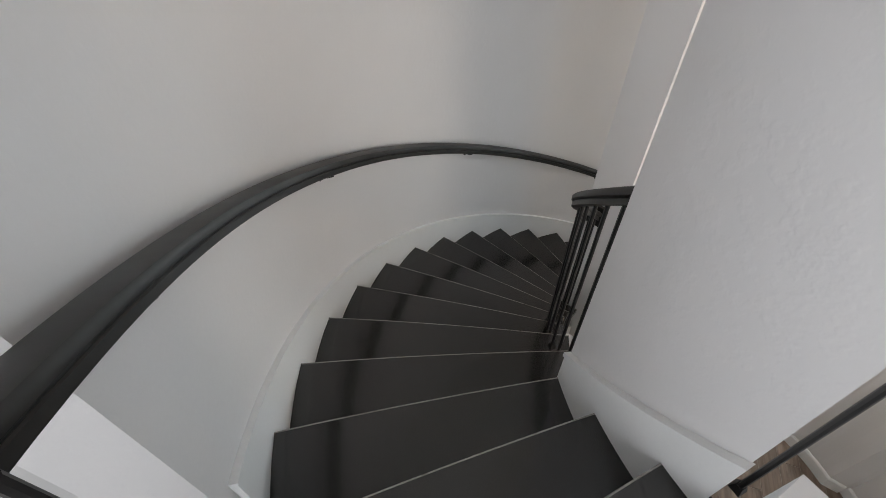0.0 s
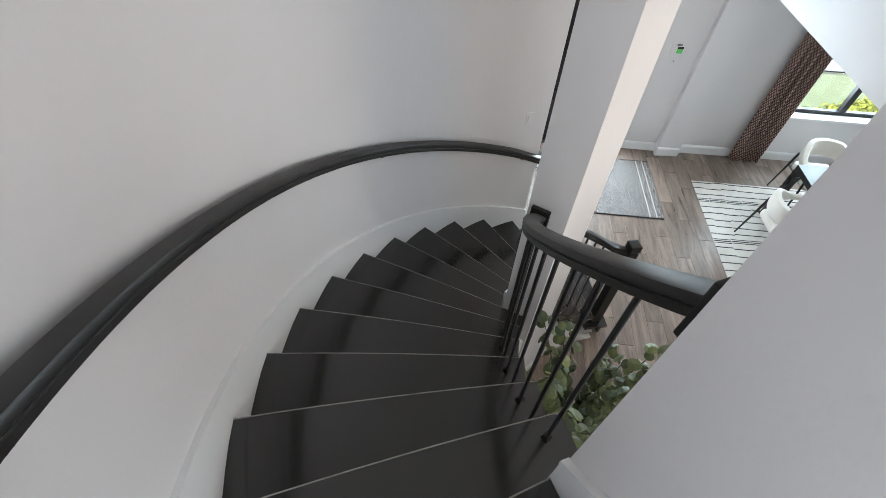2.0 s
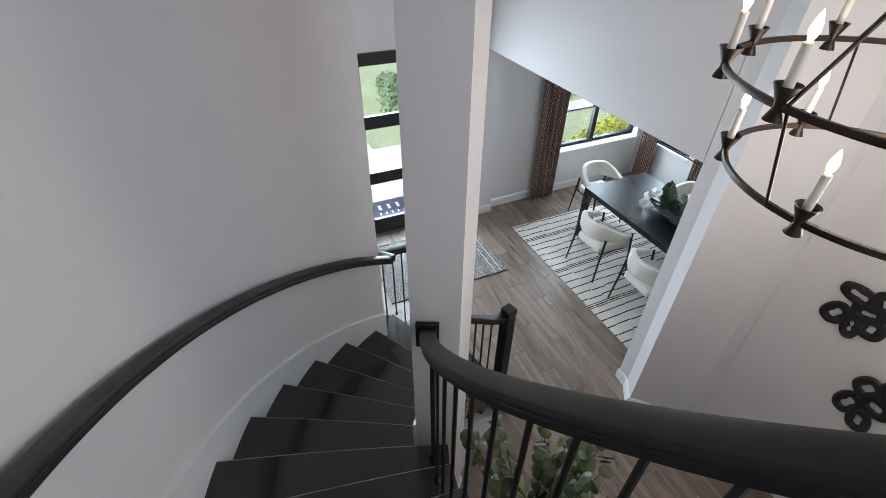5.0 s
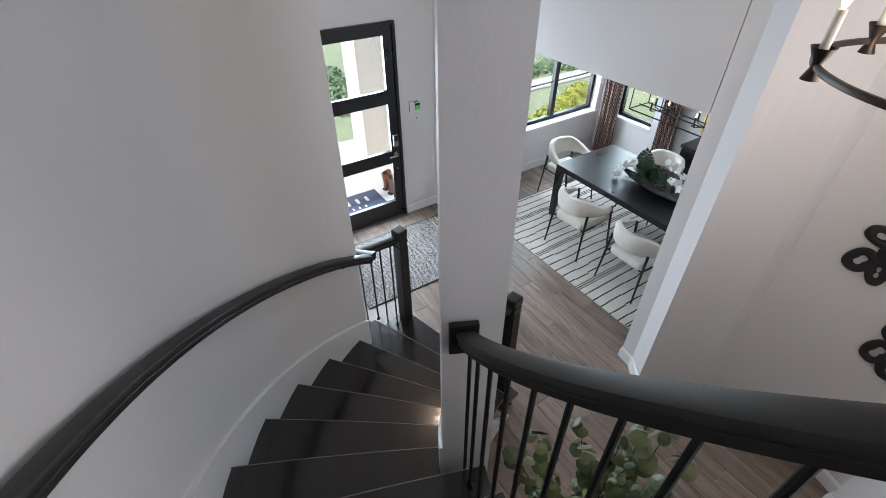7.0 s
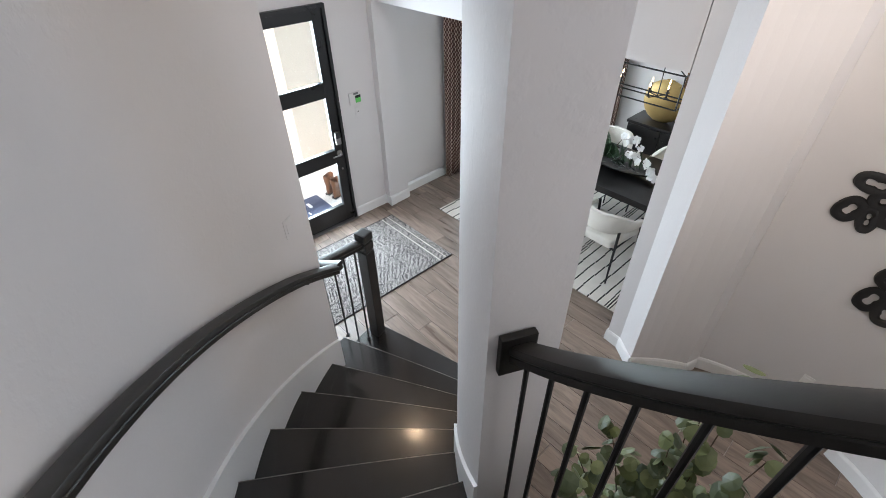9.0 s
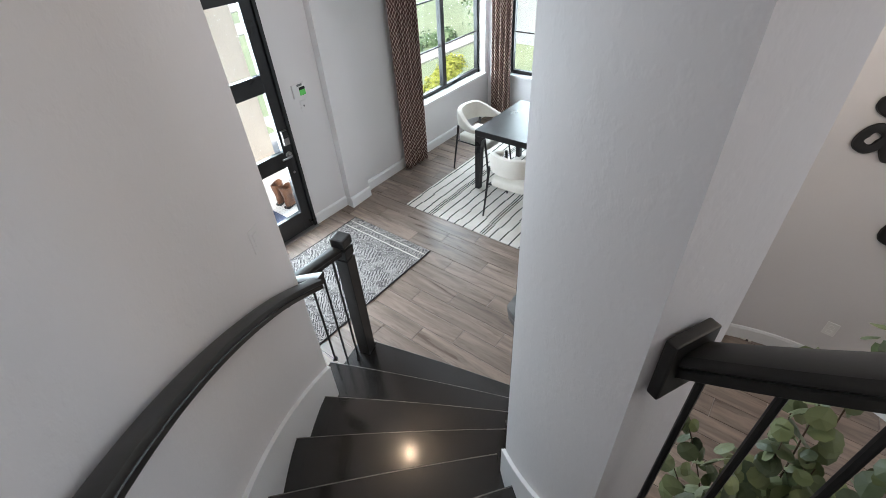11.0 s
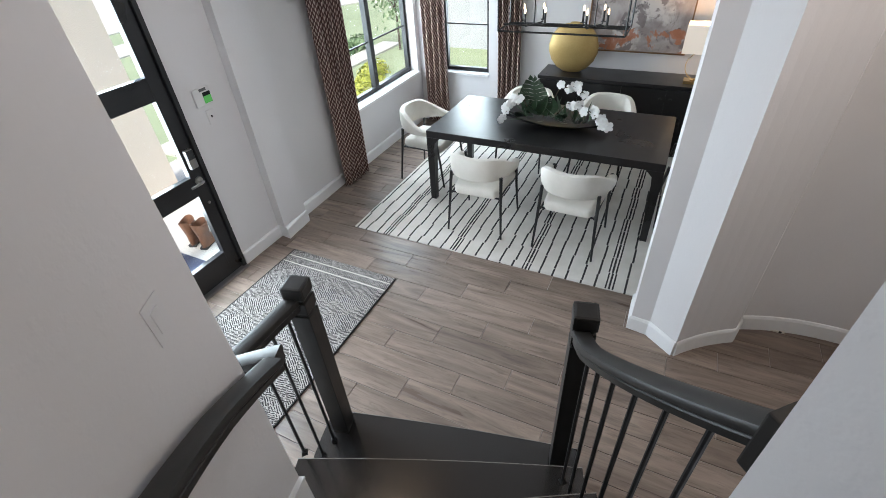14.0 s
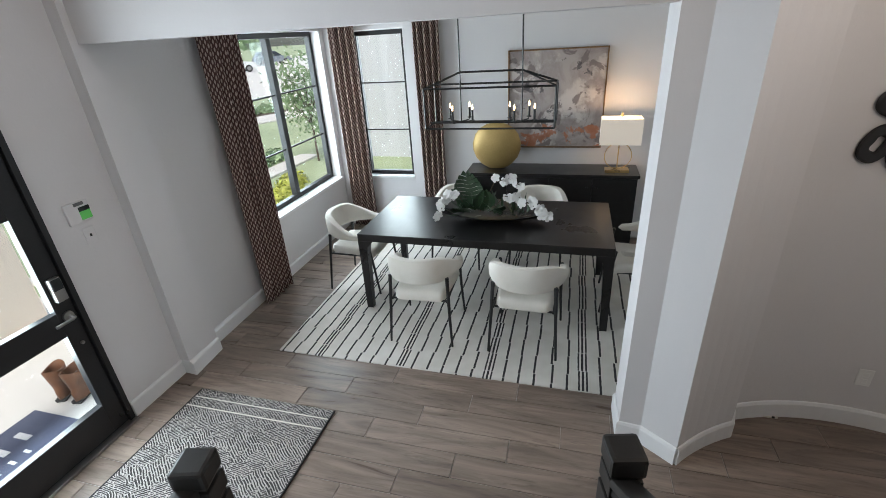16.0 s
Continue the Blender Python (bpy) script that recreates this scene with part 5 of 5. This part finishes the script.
def boot(x, y, turn):
    ob = thing("boot", "worn tan leather cowboy boot on the porch", "boot", "porch boots", (x, y, -0.10), turn)
    ob.matrix_basis = ob.matrix_basis @ Matrix.Diagonal((1.05, 1.0, 0.86, 1))
    bm = bmesh.new()
    loops = []
    for z, w, d, cx in ((0.02, 0.045, 0.125, 0.05), (0.06, 0.047, 0.12, 0.045), (0.10, 0.046, 0.095, 0.02), (0.14, 0.052, 0.06, 0.0), (0.2, 0.062, 0.066, 0.0), (0.27, 0.07, 0.074, 0.0), (0.32, 0.074, 0.078, 0.0)):
        loops.append([bm.verts.new((cx + d * math.cos(TAU * k / 16), w * math.sin(TAU * k / 16), z + (0.02 * math.cos(2 * TAU * k / 16) if z > 0.3 else 0))) for k in range(16)])
    for w, d in ((0.06, 0.07), (0.05, 0.055)):
        z = 0.31 if w > 0.055 else 0.18
        loops.append([bm.verts.new((d * math.cos(TAU * k / 16), w * math.sin(TAU * k / 16), z)) for k in range(16)])
    for p, q in zip(loops, loops[1:]):
        for k in range(16):
            bm.faces.new((p[k], p[(k + 1) % 16], q[(k + 1) % 16], q[k]))
    bm.faces.new(loops[0])
    bm.faces.new(loops[-1])
    part("upper", bm, M_BOOT, ob, "", True)
    bm = bmesh.new()
    box(bm, -0.075, 0.175, -0.045, 0.045, 0.012, 0.024, bevel=0.004)
    part("sole", bm, M_TYRE, ob)
    part("heel", boxbm(-0.08, -0.01, -0.035, 0.035, 0.0, 0.02, bevel=0.003), M_TYRE, ob)


boot(2.50, 7.085, 25)
boot(2.515, 6.925, 15)


def bush(name, label, x, y, z, r, n, material, seed, leaf=0.04, flat=0.8):
    rng = random.Random(seed)
    ob = thing(name, label, "shrub", "garden shrubs", (x, y, z))
    bm = bmesh.new()
    for _ in range(n):
        d = Vector((rng.gauss(0, 1), rng.gauss(0, 1), abs(rng.gauss(0, 1)))).normalized()
        k = rng.uniform(0.55, 1.0) * (0.85 + 0.25 * noise.noise(d * 2.3 + Vector((seed, 0, 0))))
        p = Vector((d.x * r * k, d.y * r * k, d.z * r * flat * k + 0.02))
        nn = (d + Vector((rng.uniform(-0.6, 0.6), rng.uniform(-0.6, 0.6), rng.uniform(-0.3, 0.6)))).normalized()
        a = nn.orthogonal().normalized()
        a.rotate(Matrix.Rotation(rng.uniform(0, TAU), 3, nn))
        b = nn.cross(a)
        s = leaf * rng.uniform(0.6, 1.3)
        bm.faces.new([bm.verts.new(q) for q in (p - a * s, p + b * s * 0.5, p + a * s, p - b * s * 0.5)])
    part("foliage", bm, material, ob)
    bm = bmesh.new()
    for i in range(5):
        t = TAU * i / 5
        tube(bm, [(0, 0, 0), (0.3 * r * math.cos(t), 0.3 * r * math.sin(t), 0.5 * r * flat)], 0.012, 5, 0.005)
    part("stems", bm, M_STEM, ob)


for i in range(8):
    bush("shrub", "bright yellow-green low shrub under the window", 5.3 + 0.42 * i, 7.35 + 0.18 * i, -0.22, 0.36, 420, M_YELLOW, 20 + i, 0.045)
for i in range(7):
    bush("shrub", "dark green clipped garden shrub", 6.2 + 0.62 * i, 10.5 - 0.06 * i, -0.22, 0.42, 500, M_BUSH, 40 + i, 0.05)
for i in range(7):
    bush("shrub", "low green hedge shrub in a mulch bed by the path", 12.6 + 0.75 * i, 16.9 - 0.26 * i, -0.20, 0.5, 420, M_BUSH, 80 + i, 0.07)
for i in range(4):
    bush("shrub", "green shrub beside the porch", 3.3 + 0.15 * i, 10.6 + 0.7 * i, -0.22, 0.5, 500, M_BUSH, 60 + i, 0.05)
bush("shrub", "green shrub beside the front path", 0.1, 10.2, -0.22, 0.6, 600, M_BUSH, 70, 0.05)


def tree(x, y, h, seed, label):
    rng = random.Random(seed)
    ob = thing("tree", label, "tree", "garden trees", (x, y, -0.22))
    bm = tube(bmesh.new(), [(0, 0, 0), (0.03, 0.02, h * 0.35), (0.0, 0.05, h * 0.6)], 0.035 * h / 3, 8, 0.02)
    tips = []
    for i in range(12):
        a, f = TAU * i / 12 * 2.4, 0.3 + 0.3 * rng.random()
        q = Vector((0.2 * h * math.cos(a) * rng.uniform(0.5, 1), 0.2 * h * math.sin(a) * rng.uniform(0.5, 1), h * rng.uniform(0.32, 0.92)))
        tube(bm, [(0, 0.02, h * f), q * 0.6 + Vector((0, 0, h * f * 0.4)), q], 0.014, 5, 0.004)
        tips.append(q)
    part("trunk", bm, M_STEM, ob)
    bm = bmesh.new()
    for q in tips:
        for _ in range(170):
            p = q + Vector((rng.gauss(0, 0.085 * h), rng.gauss(0, 0.085 * h), rng.gauss(0, 0.09 * h)))
            nn = Vector((rng.uniform(-1, 1), rng.uniform(-1, 1), rng.uniform(-0.2, 1))).normalized()
            a = nn.orthogonal().normalized()
            b = nn.cross(a)
            s = 0.05 * rng.uniform(0.6, 1.3)
            bm.faces.new([bm.verts.new(c) for c in (p - a * s, p + b * s * 0.5, p + a * s, p - b * s * 0.5)])
    part("crown", bm, M_BUSH, ob)
    bm = bmesh.new()
    for q in tips:
        for _ in range(26):
            p = q + Vector((rng.gauss(0, 0.09 * h), rng.gauss(0, 0.09 * h), rng.gauss(0, 0.1 * h)))
            orchid(bm, p, (rng.uniform(-1, 1), rng.uniform(-1, 0.2), rng.uniform(-0.2, 1)), 0.03, rng)
    part("blossom", bm, M_PETAL, ob, "small white blossoms")


tree(9.95, 9.0, 2.2, 3, "small white-flowering garden tree outside the dining window")


def car(x, y, turn, paint, label):
    ob = thing("car", label, "car", "parked cars", (x, y, -0.19), turn)
    bm = bmesh.new()
    prof = [(-2.2, 0.35), (-2.25, 0.75), (-2.1, 1.0), (-1.5, 1.05), (1.0, 1.02), (2.0, 0.88), (2.25, 0.65), (2.25, 0.35)]
    lo = [bm.verts.new((px, -0.88, pz)) for px, pz in prof]
    hi = [bm.verts.new((px, 0.88, pz)) for px, pz in prof]
    bm.faces.new(lo)
    bm.faces.new(hi[::-1])
    for i in range(len(prof)):
        j = (i + 1) % len(prof)
        bm.faces.new((lo[i], lo[j], hi[j], hi[i]))
    bmesh.ops.bevel(bm, geom=list(bm.edges), offset=0.08, segments=2, affect="EDGES")
    part("body", bm, paint, ob, "", True)
    bm = bmesh.new()
    rows = [[bm.verts.new((px, s * w, pz)) for px, s, w, pz in ((a, -1, 0.8 - i * 0.14, 1.0 + i * 0.55), (b, -1, 0.8 - i * 0.14, 1.0 + i * 0.55), (b, 1, 0.8 - i * 0.14, 1.0 + i * 0.55), (a, 1, 0.8 - i * 0.14, 1.0 + i * 0.55))] for i, (a, b) in enumerate(((-2.0, 1.1), (-1.6, 0.35)))]
    for i in range(4):
        bm.faces.new((rows[0][i], rows[0][(i + 1) % 4], rows[1][(i + 1) % 4], rows[1][i]))
    bm.faces.new(rows[1])
    part("window_band", bm, M_CARGLASS, ob)
    part("roof", boxbm(-1.62, 0.38, -0.67, 0.67, 1.53, 1.6, bevel=0.03), paint, ob, "", True)
    for px in (-1.4, 1.4):
        for s in (-1, 1):
            bm = bmesh.new()
            bmesh.ops.create_cone(bm, cap_ends=True, segments=24, radius1=0.34, radius2=0.34, depth=0.22, matrix=pose(px, s * 0.8, 0.34, 90))
            wheel = part("wheel", bm, M_TYRE, ob)
            bm = bmesh.new()
            bmesh.ops.create_cone(bm, cap_ends=True, segments=18, radius1=0.21, radius2=0.2, depth=0.24, matrix=pose(px, s * 0.8, 0.34, 90))
            part("rim", bm, M_NICKEL, wheel)


car(41.8, 36.2, -38, M_CARW, "white parked car across the road")
car(54.0, 39.8, -38, M_CARS, "blue-grey parked car across the road")
# neighbouring house beyond the narrow window
house = thing("neighbour_house", "pale brick neighbouring house wall", "house", at=(0, 0, 0))
part("wall", boxbm(10.4, 15.0, 2.0, 8.3, -0.3, 5.5), M_BRICKW, house)
part("roof", prism(bmesh.new(), [(10.1, 1.7), (15.3, 1.7), (15.3, 8.6), (10.1, 8.6)], 5.5, 5.8), M_ASPH, house)
bm = bmesh.new()
rng = random.Random(77)
for i in range(90):
    x0 = -120 + 3.2 * i + rng.uniform(-1, 1)
    for _ in range(40):
        p = Vector((x0 + rng.gauss(0, 2), 120 + rng.gauss(0, 3), rng.uniform(0, 6 + 2 * rng.random())))
        s = rng.uniform(0.5, 1.2)
        nn = Vector((rng.uniform(-1, 1), -1, rng.uniform(0, 1))).normalized()
        a = nn.orthogonal().normalized()
        b = nn.cross(a)
        bm.faces.new([bm.verts.new(c) for c in (p - a * s, p + b * s * 0.6, p + a * s, p - b * s * 0.6)])
tagged(part("far_trees", bm, M_BUSH, None, "far line of green trees"), "far line of green trees on the horizon", "trees", kind="stuff")

# ---- floor planks ----
PW, PL, GAP = 0.17, 0.915, 0.004
plank_mesh = {}


def plank(x0, y0, x1, y1):
    key = (round(x1 - x0, 3), round(y1 - y0, 3))
    if key not in plank_mesh:
        w, l = key
        bm = boxbm(0, w, 0, l, -0.008, 0.0)
        edges = [e for e in bm.edges if all(v.co.z > -0.001 for v in e.verts)]
        bmesh.ops.bevel(bm, geom=edges, offset=0.0015, segments=1, affect="EDGES")
        me = bpy.data.meshes.new("plank")
        bm.to_mesh(me)
        bm.free()
        me.materials.append(M_PLANK)
        plank_mesh[key] = me
    ob = new("plank", plank_mesh[key])
    ob.matrix_basis = pose(x0, y0, 0)
    ob.parent = floor


rows_x = range(-19, 16)
for j in rows_x:
    x0 = 2.875 - PW * j
    if x0 < 0.7 or x0 > 5.9:
        continue
    y = 4.82 + 0.305 * j
    while y > 0.6:
        y -= PL
    while y < 6.2:
        lo_y = 0.45 if x0 < 3.25 else 1.72
        a, b = max(y, lo_y), min(y + PL, 6.23)
        if b - a > 0.05:
            plank(x0 + GAP / 2, a + GAP / 2, x0 + PW - GAP / 2, b - GAP / 2)
        y += PL
